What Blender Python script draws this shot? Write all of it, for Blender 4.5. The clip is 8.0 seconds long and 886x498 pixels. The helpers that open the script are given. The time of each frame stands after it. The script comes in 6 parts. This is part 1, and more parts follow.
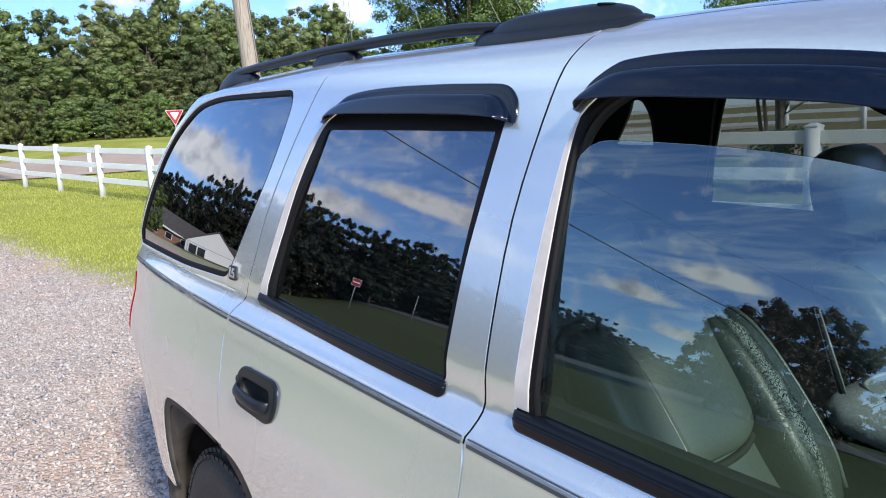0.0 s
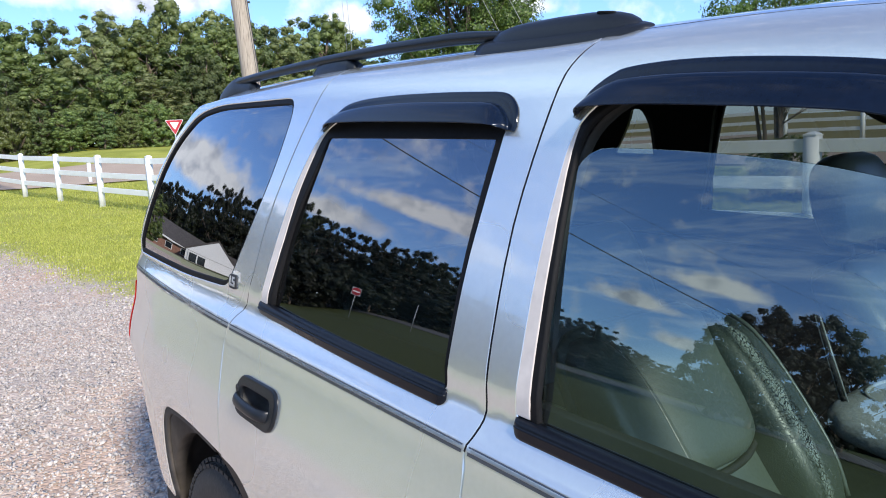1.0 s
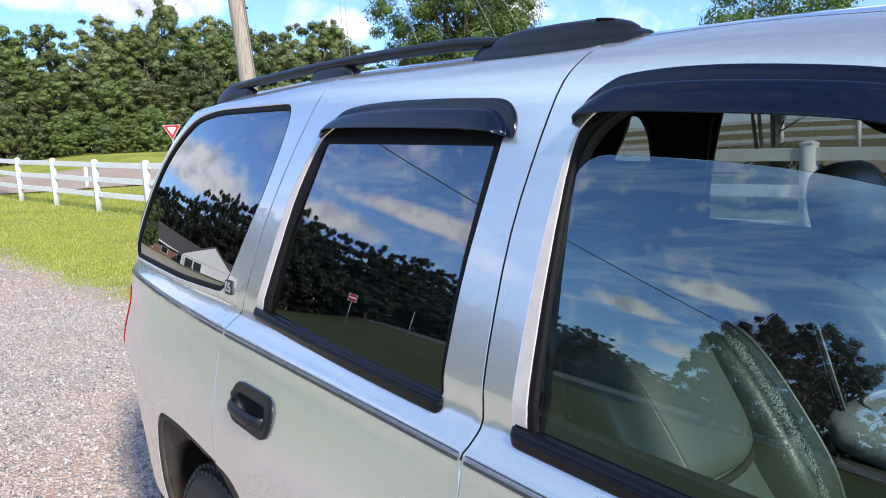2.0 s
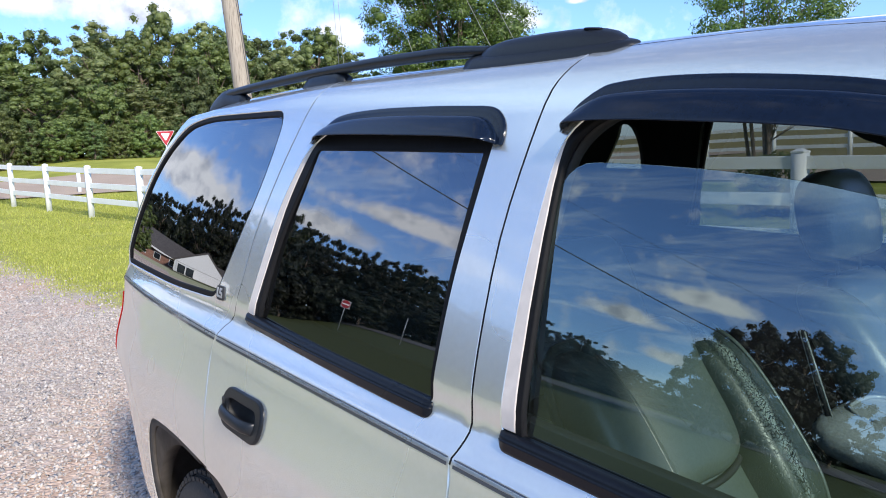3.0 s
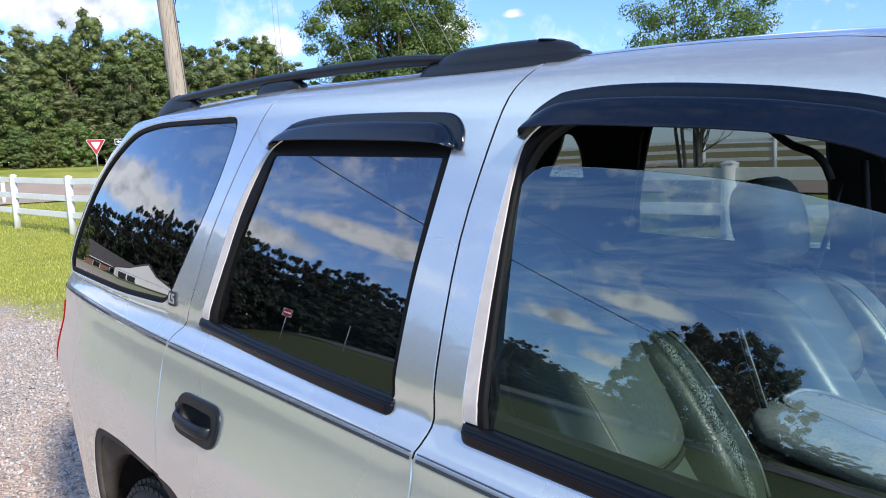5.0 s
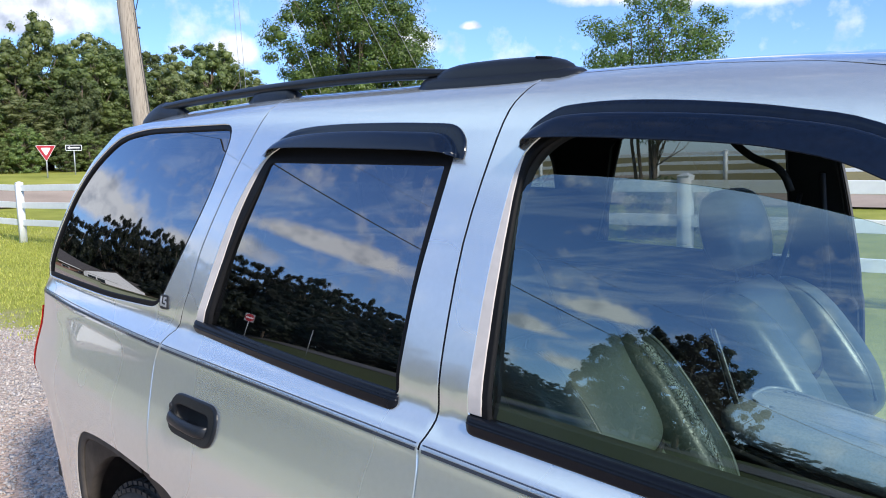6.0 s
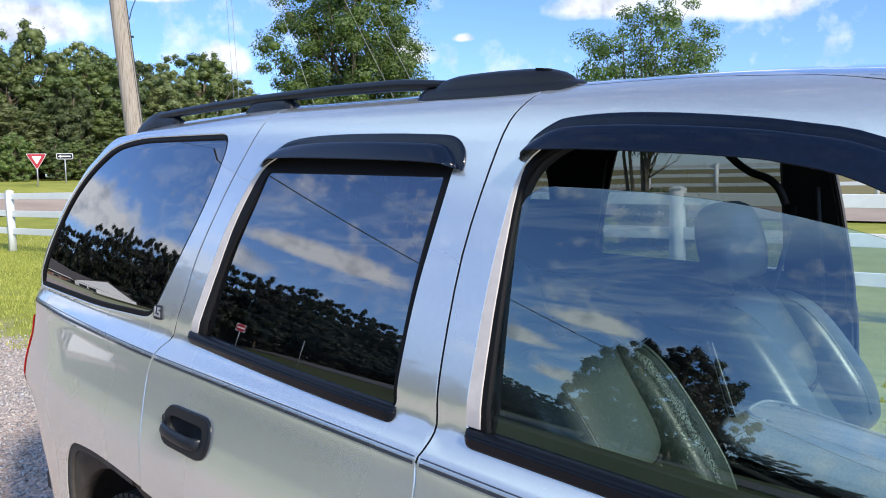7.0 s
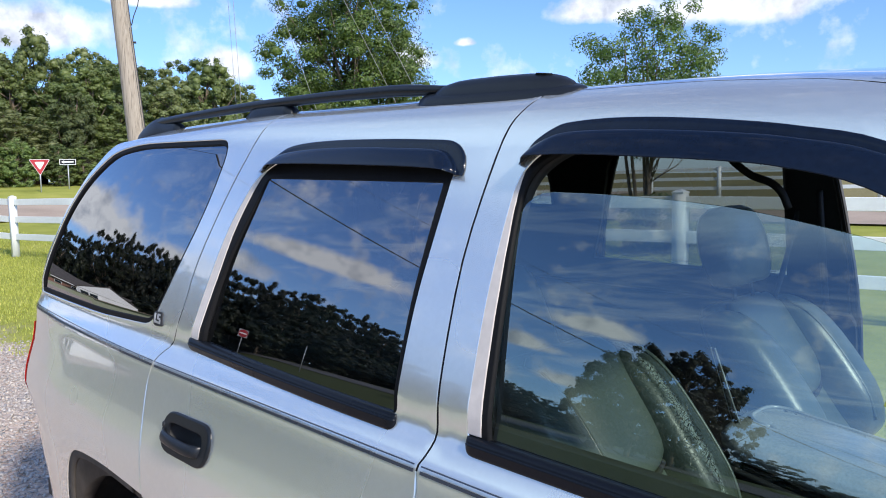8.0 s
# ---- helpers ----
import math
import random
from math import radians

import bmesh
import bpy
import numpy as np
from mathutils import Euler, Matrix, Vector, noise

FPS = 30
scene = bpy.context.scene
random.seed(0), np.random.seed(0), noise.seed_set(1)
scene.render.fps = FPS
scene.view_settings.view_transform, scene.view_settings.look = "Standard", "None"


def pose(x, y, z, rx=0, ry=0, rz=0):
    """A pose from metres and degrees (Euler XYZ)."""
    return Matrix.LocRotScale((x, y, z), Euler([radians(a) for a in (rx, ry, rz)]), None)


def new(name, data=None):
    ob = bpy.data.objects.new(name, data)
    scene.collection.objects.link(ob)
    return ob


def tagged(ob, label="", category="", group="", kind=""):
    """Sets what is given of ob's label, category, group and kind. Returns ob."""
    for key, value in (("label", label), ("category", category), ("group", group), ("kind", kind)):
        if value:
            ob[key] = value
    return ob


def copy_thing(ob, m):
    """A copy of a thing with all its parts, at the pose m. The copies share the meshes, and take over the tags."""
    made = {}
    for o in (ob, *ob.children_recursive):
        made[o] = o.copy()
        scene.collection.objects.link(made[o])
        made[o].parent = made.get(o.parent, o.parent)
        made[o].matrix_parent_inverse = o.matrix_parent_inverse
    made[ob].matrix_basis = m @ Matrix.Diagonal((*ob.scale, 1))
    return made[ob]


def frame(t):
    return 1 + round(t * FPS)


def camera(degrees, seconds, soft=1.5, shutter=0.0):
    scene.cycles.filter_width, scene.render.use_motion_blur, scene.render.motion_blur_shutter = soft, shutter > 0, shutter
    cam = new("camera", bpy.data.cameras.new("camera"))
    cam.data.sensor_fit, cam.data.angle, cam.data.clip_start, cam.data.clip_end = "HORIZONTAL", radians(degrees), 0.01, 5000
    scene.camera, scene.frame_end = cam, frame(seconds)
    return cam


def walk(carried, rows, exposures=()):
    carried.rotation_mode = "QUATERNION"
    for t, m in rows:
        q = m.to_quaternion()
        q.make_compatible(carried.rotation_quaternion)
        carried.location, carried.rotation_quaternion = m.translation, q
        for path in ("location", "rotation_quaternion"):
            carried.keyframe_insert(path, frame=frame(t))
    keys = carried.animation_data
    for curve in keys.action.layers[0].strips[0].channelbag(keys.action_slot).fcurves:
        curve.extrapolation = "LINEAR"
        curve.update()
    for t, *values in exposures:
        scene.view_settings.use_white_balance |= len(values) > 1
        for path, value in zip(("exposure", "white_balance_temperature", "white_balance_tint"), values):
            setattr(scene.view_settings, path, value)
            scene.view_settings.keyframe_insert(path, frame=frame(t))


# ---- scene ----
cam = camera(59.57, 8.0, soft=1.0)
PATH = [
    (0, pose(2.0121, -1.6634, 1.5645, 80.859, 2.701, 53.539)),
    (0.5, pose(2.0157, -1.6656, 1.5635, 81.236, 2.752, 53.522)),
    (1, pose(2.0113, -1.6656, 1.5622, 81.542, 2.781, 53.490)),
    (1.5, pose(2.0024, -1.6612, 1.5616, 81.781, 2.618, 53.433)),
    (3, pose(2.0186, -1.6639, 1.5615, 82.502, 2.247, 52.856)),
    (3.5, pose(2.0249, -1.6656, 1.5628, 82.767, 2.207, 52.498)),
    (4, pose(2.0269, -1.6654, 1.5642, 82.974, 2.094, 51.649)),
    (4.5, pose(2.0275, -1.6720, 1.5535, 83.010, 2.078, 50.199)),
    (6, pose(2.0331, -1.8313, 1.5507, 83.812, 1.300, 45.177)),
    (6.5, pose(2.0283, -1.8357, 1.5498, 84.275, 1.030, 44.672)),
    (7, pose(2.0189, -1.8353, 1.5511, 84.618, 0.911, 44.590)),
    (7.5, pose(2.0120, -1.8296, 1.5519, 84.814, 0.930, 44.623)),
    (8, pose(2.0158, -1.8262, 1.5534, 84.931, 1.107, 44.764)),
]
walk(cam, PATH, exposures=[(0, 0.91), (4.0, 0.92), (6.0, 0.82), (8.0, 0.78)])

# ---------------------------------------------------------------- light
SUN_AZ, SUN_EL = -10.0, 33.0     # degrees from +x towards +y, and above the horizon
SUN_DIR = Vector((math.cos(radians(SUN_EL)) * math.cos(radians(SUN_AZ)), math.cos(radians(SUN_EL)) * math.sin(radians(SUN_AZ)), math.sin(radians(SUN_EL))))
sun = new("sun", bpy.data.lights.new("sun", "SUN"))
sun.data.energy, sun.data.angle, sun.data.color = 2.9, radians(6.0), (1.0, 0.925, 0.82)
sun.matrix_world = Matrix.Translation((0, 0, 30)) @ SUN_DIR.to_track_quat("Z", "Y").to_matrix().to_4x4()

world = bpy.data.worlds.new("sky")
scene.world = world
world.use_nodes = True


class Graph:
    """Short way to write node trees."""

    def __init__(self, tree):
        self.t = tree

    def node(self, kind):
        return self.t.nodes.new(kind)

    def put(self, sock, val):
        if isinstance(val, bpy.types.NodeSocket):
            self.t.links.new(val, sock)
        else:
            if isinstance(val, (tuple, list)) and len(val) == 3 and sock.type == "RGBA":
                val = (*val, 1)
            sock.default_value = val

    def math(self, op, a, b=0.0, c=0.0):
        n = self.node("ShaderNodeMath")
        n.operation = op
        for s, v in zip(n.inputs, (a, b, c)):
            self.put(s, v)
        return n.outputs[0]

    def mix(self, f, a, b, blend="MIX"):
        n = self.node("ShaderNodeMix")
        n.data_type, n.blend_type = "RGBA", blend
        self.put(n.inputs[0], f), self.put(n.inputs[6], a), self.put(n.inputs[7], b)
        return n.outputs[2]

    def ramp(self, f, stops):
        n = self.node("ShaderNodeValToRGB")
        el = n.color_ramp.elements
        while len(el) < len(stops):
            el.new(0.5)
        for e, (p, c) in zip(el, stops):
            e.position = p
            e.color = (c, c, c, 1) if isinstance(c, (int, float)) else (*c, 1)
        self.put(n.inputs[0], f)
        return n.outputs[0]

    def noise(self, vec, scale, detail=3.0, rough=0.55, kind="noise", dist=0.0):
        if kind == "voronoi":
            n = self.node("ShaderNodeTexVoronoi")
            self.put(n.inputs["Scale"], scale)
            if vec is not None:
                self.put(n.inputs["Vector"], vec)
            return n
        n = self.node("ShaderNodeTexNoise")
        self.put(n.inputs["Scale"], scale), self.put(n.inputs["Detail"], detail), self.put(n.inputs["Roughness"], rough), self.put(n.inputs["Distortion"], dist)
        if vec is not None:
            self.put(n.inputs["Vector"], vec)
        return n.outputs[0]

    def mapping(self, vec, scale=(1, 1, 1), loc=(0, 0, 0)):
        n = self.node("ShaderNodeMapping")
        self.put(n.inputs["Vector"], vec)
        n.inputs["Scale"].default_value, n.inputs["Location"].default_value = scale, loc
        return n.outputs[0]


CLOUDS = [
    (-166, 9.0, 8.0, 2.7), (-144.5, 12.6, 7.5, 1.3), (-153, 9.3, 5.0, 1.4), (-125, 7.4, 2.4, 0.8), (-129.5, 10.2, 3.2, 0.9), (-124.5, 13.6, 3.6, 1.0),
    (123.6, 11.6, 3.6, 1.2), (114.0, 11.2, 5.0, 1.7), (133, 9.8, 0.7, 0.35), (137, 8.6, 1.8, 1.1), (150, 8.0, 1.6, 1.3), (163, 9.9, 5.0, 1.9), (171, 11.0, 7.0, 2.4), (155, 12.4, 3.0, 0.7), (106, 11.6, 2.0, 0.8),
]


def build_sky():
    g = Graph(world.node_tree)
    bg = world.node_tree.nodes["Background"]
    sky = g.node("ShaderNodeTexSky")
    sky.sky_type, sky.sun_disc = "NISHITA", False
    sky.sun_elevation, sky.sun_rotation = radians(SUN_EL), radians(90 - SUN_AZ)
    sky.air_density, sky.dust_density, sky.ozone_density = 1.0, 0.4, 2.0
    co = g.node("ShaderNodeTexCoord").outputs["Generated"]
    sep = g.node("ShaderNodeSeparateXYZ")
    g.put(sep.inputs[0], co)
    z = g.math("MAXIMUM", sep.outputs[2], 0.0)
    den = g.math("ADD", z, 0.16)
    flat = g.node("ShaderNodeCombineXYZ")
    g.put(flat.inputs[0], g.math("DIVIDE", sep.outputs[0], den)), g.put(flat.inputs[1], g.math("DIVIDE", sep.outputs[1], den))
    p = g.mapping(flat.outputs[0], loc=(3.1, 1.7, 0.0))
    # heaped clouds where they stand: azimuth, elevation, half-width and half-height in degrees
    puff = None
    for az, el, wd, ht in CLOUDS:
        a, e = radians(az), radians(el)
        right = (-math.sin(a), math.cos(a), 0.0)
        upw = (-math.sin(e) * math.cos(a), -math.sin(e) * math.sin(a), math.cos(e))
        fore = (math.cos(e) * math.cos(a), math.cos(e) * math.sin(a), math.sin(e))
        def dot(v):
            n = g.node("ShaderNodeVectorMath")
            n.operation = "DOT_PRODUCT"
            g.put(n.inputs[0], co)
            n.inputs[1].default_value = v
            return n.outputs["Value"]
        u, w = g.math("DIVIDE", dot(right), math.sin(radians(wd))), g.math("DIVIDE", dot(upw), math.sin(radians(ht)))
        w = g.math("MAXIMUM", w, g.math("MULTIPLY", w, -1.7))      # flatter below
        r = g.math("SQRT", g.math("ADD", g.math("MULTIPLY", u, u), g.math("MULTIPLY", w, w)))
        one = g.math("MULTIPLY", g.math("SUBTRACT", 1.35, r), g.math("GREATER_THAN", dot(fore), 0.5))
        puff = one if puff is None else g.math("MAXIMUM", puff, one)
    bumps = g.math("ADD", g.math("MULTIPLY", g.noise(co, 26.0, 8.0, 0.58), 1.5), g.math("MULTIPLY", g.noise(co, 9.0, 3.0, 0.5), 1.0))
    heap = g.ramp(g.math("ADD", g.math("MAXIMUM", puff, -1.0), g.math("SUBTRACT", bumps, 1.25)), [(0.06, 0.0), (0.70, 0.94)])
    inner = g.ramp(g.noise(g.mapping(co, loc=(0.05, 0.04, 0.4)), 22.0, 6.0, 0.55), [(0.31, (0.44, 0.48, 0.58)), (0.53, (0.92, 0.95, 1.02))])
    # thin streaks, over the fields in front of the car
    south = g.ramp(g.math("ADD", g.math("MULTIPLY", sep.outputs[1], -1.0), 0.5), [(0.45, 0.0), (0.95, 1.0)])
    streak = g.math("MULTIPLY", south, g.ramp(g.noise(g.mapping(p, scale=(0.7, 2.2, 1.0)), 2.3, 10.0, 0.64, dist=1.1), [(0.50, 0.0), (0.82, 0.40)]))
    haze = g.ramp(z, [(0.0, 0.28), (0.11, 0.0)])
    deep = g.mix(1.0, sky.outputs[0], (0.44, 0.575, 0.88), "MULTIPLY")
    base = g.mix(haze, deep, (3.3, 4.1, 5.7))
    # unseen bright band of mid-height sky, added to brighten the car's shoulder
    sky_fill = g.ramp(g.math("ADD", z, g.math("MULTIPLY", g.math("SUBTRACT", g.noise(p, 1.1, 5.0, 0.55), 0.5), 0.25)), [(0.40, 0.0), (0.54, 0.58), (0.67, 0.42), (0.82, 0.08)])
    c1 = g.mix(g.math("MULTIPLY", sky_fill, g.math("ADD", 0.15, g.math("MULTIPLY", south, 0.85))), g.mix(streak, base, (6.0, 6.9, 7.5)), (4.9, 6.6, 8.2))
    cloud = g.mix(1.0, inner, (5.4, 5.4, 5.4), "MULTIPLY")
    c2 = g.mix(heap, c1, cloud)
    g.put(bg.inputs[0], c2)
    bg.inputs[1].default_value = 0.145


build_sky()


# ---------------------------------------------------------------- materials
def material(name):
    m = bpy.data.materials.new(name)
    m.use_nodes = True
    g = Graph(m.node_tree)
    bsdf = m.node_tree.nodes["Principled BSDF"]
    return m, g, bsdf


def plain(name, color, rough=0.5, metal=0.0, grain=0.12, scale=40.0, bump=0.0, coat=0.0, spread=3.0, spec=0.5):
    """Colour with broad stains, fine grain and a little relief."""
    m, g, b = material(name)
    co = g.node("ShaderNodeTexCoord").outputs["Object"]
    n1, n2 = g.noise(co, scale, 4.0), g.noise(co, spread, 3.0)
    f = g.math("ADD", g.math("MULTIPLY", n1, 0.5), g.math("MULTIPLY", n2, 0.5))
    lo, hi = tuple(c * (1 - grain * 2) for c in color), tuple(min(1, c * (1 + grain * 2)) for c in color)
    g.put(b.inputs["Base Color"], g.ramp(f, [(0.3, lo), (0.7, hi)]))
    g.put(b.inputs["Roughness"], g.ramp(n2, [(0.3, max(0.02, rough - 0.06)), (0.7, min(1, rough + 0.08))]))
    b.inputs["Metallic"].default_value, b.inputs["Coat Weight"].default_value = metal, coat
    b.inputs["Coat Roughness"].default_value = 0.03
    b.inputs["Specular IOR Level"].default_value = spec
    if bump:
        n = g.node("ShaderNodeBump")
        n.inputs["Strength"].default_value, n.inputs["Distance"].default_value = 0.6, bump
        g.put(n.inputs["Height"], n1), g.put(b.inputs["Normal"], n.outputs[0])
    return m


def car_paint():
    """Pewter metallic with clear coat, fine flake, dust film low down in patches."""
    m, g, b = material("pewter_paint")
    co = g.node("ShaderNodeTexCoord").outputs["Object"]
    flake = g.noise(co, 90.0, 2.0)
    film = g.noise(co, 1.6, 1.5, 0.45)
    base = g.ramp(flake, [(0.3, (0.715, 0.735, 0.705)), (0.7, (0.745, 0.765, 0.735))])
    dust = g.ramp(film, [(0.50, 0.0), (0.75, 0.22)])
    g.put(b.inputs["Base Color"], g.mix(dust, base, (0.59, 0.585, 0.55)))
    b.inputs["Metallic"].default_value = 0.72
    g.put(b.inputs["Roughness"], g.ramp(film, [(0.35, 0.23), (0.75, 0.31)]))
    b.inputs["Coat Weight"].default_value = 1.0
    b.inputs["Coat IOR"].default_value = 1.95
    g.put(b.inputs["Coat Roughness"], g.ramp(film, [(0.4, 0.015), (0.8, 0.06)]))
    return m


def weathered_wood():
    """Bare grey-tan pole timber: long upright grain, drying checks and broad stains."""
    m, g, b = material("weathered_pole")
    co = g.node("ShaderNodeTexCoord").outputs["Object"]
    grain = g.noise(g.mapping(co, scale=(1.0, 1.0, 0.035)), 90.0, 6.0, 0.6)
    stain = g.noise(g.mapping(co, scale=(1.0, 1.0, 0.25)), 5.0, 4.0, 0.6)
    col = g.ramp(grain, [(0.34, (0.15, 0.125, 0.095)), (0.45, (0.32, 0.27, 0.215)), (0.66, (0.43, 0.37, 0.30))])
    g.put(b.inputs["Base Color"], g.mix(g.ramp(stain, [(0.45, 0.0), (0.75, 0.5)]), col, (0.33, 0.27, 0.215)))
    b.inputs["Roughness"].default_value = 0.88
    n = g.node("ShaderNodeBump")
    n.inputs["Strength"].default_value, n.inputs["Distance"].default_value = 0.7, 0.004
    g.put(n.inputs["Height"], grain), g.put(b.inputs["Normal"], n.outputs[0])
    return m


def pane_glass(name, tint, f0=0.08, dirt=0.02, sheen=(1.0, 1.0, 1.0)):
    """Sheet glass: tinted see-through plus mirror gloss by the Fresnel law, with a thin film of dust."""
    m, g, b = material(name)
    t = m.node_tree
    t.nodes.remove(b)
    out = t.nodes["Material Output"]
    co = g.node("ShaderNodeTexCoord").outputs["Object"]
    clear = g.node("ShaderNodeBsdfTransparent")
    clear.inputs[0].default_value = (*tint, 1)
    gloss = g.node("ShaderNodeBsdfGlossy")
    gloss.inputs["Roughness"].default_value = 0.0
    gloss.inputs[0].default_value = (*sheen, 1)
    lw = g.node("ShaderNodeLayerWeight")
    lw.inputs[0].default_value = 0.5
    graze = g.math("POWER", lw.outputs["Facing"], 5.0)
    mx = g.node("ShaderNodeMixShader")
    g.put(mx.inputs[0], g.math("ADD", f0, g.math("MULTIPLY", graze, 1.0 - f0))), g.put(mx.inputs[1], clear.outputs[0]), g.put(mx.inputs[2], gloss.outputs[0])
    dust = g.node("ShaderNodeBsdfDiffuse")
    dust.inputs[0].default_value = (0.6, 0.58, 0.52, 1)
    m2 = g.node("ShaderNodeMixShader")
    g.put(m2.inputs[0], g.ramp(g.noise(co, 5.0, 6.0, 0.6), [(0.45, 0.0), (0.85, dirt)]))
    g.put(m2.inputs[1], mx.outputs[0]), g.put(m2.inputs[2], dust.outputs[0])
    g.put(out.inputs[0], m2.outputs[0])
    return m


def leaf_material(name, dark, light, gloss=0.45):
    m, g, b = material(name)
    rnd = g.node("ShaderNodeNewGeometry").outputs["Random Per Island"]
    ob = g.node("ShaderNodeObjectInfo").outputs["Random"]
    col = g.ramp(rnd, [(0.0, dark), (0.55, tuple((a + c) / 2 for a, c in zip(dark, light))), (1.0, light)])
    hs = g.node("ShaderNodeHueSaturation")
    g.put(hs.inputs["Color"], col), g.put(hs.inputs["Value"], g.math("ADD", 0.75, g.math("MULTIPLY", ob, 0.5)))
    g.put(hs.inputs["Hue"], g.math("ADD", 0.485, g.math("MULTIPLY", ob, 0.03)))
    g.put(b.inputs["Base Color"], hs.outputs[0])
    b.inputs["Roughness"].default_value = gloss
    tr = g.node("ShaderNodeBsdfTranslucent")
    g.put(tr.inputs[0], g.mix(1.0, hs.outputs[0], (1.5, 1.7, 0.6), "MULTIPLY"))
    mx = g.node("ShaderNodeMixShader")
    mx.inputs[0].default_value = 0.30
    g.put(mx.inputs[1], b.outputs[0]), g.put(mx.inputs[2], tr.outputs[0])
    g.put(m.node_tree.nodes["Material Output"].inputs[0], mx.outputs[0])
    return m


def ground_material():
    """One sheet: gravel drive, mown grass, and far meadow, with ragged edges between them."""
    m, g, b = material("drive_and_lawn")
    co = g.node("ShaderNodeNewGeometry").outputs["Position"]
    sep = g.node("ShaderNodeSeparateXYZ")
    g.put(sep.inputs[0], co)
    x, y = sep.outputs[0], sep.outputs[1]
    wob = g.math("MULTIPLY", g.math("SUBTRACT", g.noise(co, 0.9, 6.0, 0.6), 0.5), 1.5)
    line = g.math("ADD", g.math("MULTIPLY", x, 0.095), 1.12)
    d1 = g.math("SUBTRACT", line, g.math("ADD", y, wob))
    d2 = g.math("ADD", g.math("ADD", y, 4.2), wob)
    inside = g.math("MINIMUM", d1, d2)
    mask = g.ramp(g.math("ADD", g.math("MULTIPLY", inside, 1.2), 0.5), [(0.30, 0.0), (0.70, 1.0)])
    vor = g.noise(co, 42.0, kind="voronoi")
    stone = g.ramp(vor.outputs["Color"], [(0.1, (0.36, 0.295, 0.245)), (0.5, (0.50, 0.42, 0.355)), (0.9, (0.63, 0.54, 0.465))])
    big = g.noise(co, 0.6, 5.0, 0.6)
    tint = g.ramp(big, [(0.36, (1.06, 0.90, 0.80)), (0.52, (1.0, 0.95, 0.92)), (0.66, (0.78, 0.82, 0.87))])
    gravel = g.mix(1.0, stone, tint, "MULTIPLY")
    fine = g.noise(co, 60.0, 3.0)
    patch = g.noise(co, 0.45, 6.0, 0.62)
    lawn = g.ramp(g.math("ADD", g.math("MULTIPLY", fine, 0.35), g.math("MULTIPLY", patch, 0.65)), [(0.34, (0.19, 0.205, 0.030)), (0.50, (0.31, 0.325, 0.055)), (0.66, (0.42, 0.395, 0.09)), (0.8, (0.48, 0.40, 0.16))])
    edge = g.ramp(g.math("ADD", g.math("MULTIPLY", inside, 0.6), 0.5), [(0.1, 0.0), (0.45, 0.7)])
    lawn = g.mix(g.math("MULTIPLY", edge, g.ramp(g.noise(co, 3.0, 5.0), [(0.4, 0.0), (0.6, 1.0)])), lawn, (0.42, 0.36, 0.22))
    # unseen strip beside the drive, kept pale so the lower doors mirror brighter
    bounce_verge = g.ramp(g.math("ADD", g.math("MULTIPLY", y, -0.5), g.math("MULTIPLY", patch, 1.4)), [(0.9, 0.0), (1.6, 1.0)])
    thin = g.math("MULTIPLY", bounce_verge, g.ramp(g.math("ADD", y, 1.0), [(0.0, 1.0), (1.0, 0.0)]))
    lawn = g.mix(g.math("MULTIPLY", thin, g.ramp(g.noise(co, 2.2, 6.0, 0.65), [(0.35, 0.35), (0.65, 0.95)])), lawn, (0.46, 0.45, 0.33))
    # lawn past y = -8 is coloured darker so it mirrors dim in the panes
    dim_lawn = g.ramp(g.math("ADD", g.math("MULTIPLY", g.math("ADD", y, 8.0), -0.4), g.math("MULTIPLY", patch, 0.5)), [(0.2, 0.0), (0.8, 1.0)])
    lawn = g.mix(dim_lawn, lawn, g.ramp(fine, [(0.3, (0.034, 0.046, 0.011)), (0.7, (0.078, 0.088, 0.024))]))
    dry = g.ramp(g.math("ADD", g.math("MULTIPLY", g.math("SUBTRACT", y, 25.0), 0.2), g.math("MULTIPLY", patch, 0.6)), [(0.3, 0.0), (0.8, 0.85)])
    lawn = g.mix(dry, lawn, g.ramp(fine, [(0.3, (0.15, 0.125, 0.055)), (0.7, (0.27, 0.21, 0.11))]))
    g.put(b.inputs["Base Color"], g.mix(mask, lawn, gravel))
    b.inputs["Roughness"].default_value = 0.9
    b.inputs["Specular IOR Level"].default_value = 0.2
    h = g.math("MULTIPLY", g.math("SUBTRACT", 1.0, vor.outputs["Distance"]), 1.0)
    n = g.node("ShaderNodeBump")
    n.inputs["Strength"].default_value, n.inputs["Distance"].default_value = 0.9, 0.012
    g.put(n.inputs["Height"], g.mix(mask, fine, h)), g.put(b.inputs["Normal"], n.outputs[0])
    return m


PAINT = car_paint()
BLACK = plain("black_trim", (0.010, 0.012, 0.016), 0.34, grain=0.2, scale=300, bump=0.0004, spec=0.32)
MOULD = plain("belt_rubber", (0.006, 0.008, 0.013), 0.30, grain=0.2, scale=200, spec=0.17)
GLOSSBLACK = plain("smoked_acrylic", (0.005, 0.010, 0.023), 0.12, grain=0.15, scale=120, coat=0.04, spec=0.24)
RUBBER = plain("rubber_seal", (0.009, 0.009, 0.010), 0.6, grain=0.2, scale=200, bump=0.0005, spec=0.12)
TYRE = plain("tyre_rubber", (0.024, 0.024, 0.025), 0.75, grain=0.25, scale=90, bump=0.002)
ALLOY = plain("alloy", (0.55, 0.55, 0.56), 0.35, 1.0)
LINER = plain("wheel_liner", (0.060, 0.051, 0.043), 0.9, grain=0.3, scale=18, bump=0.003)
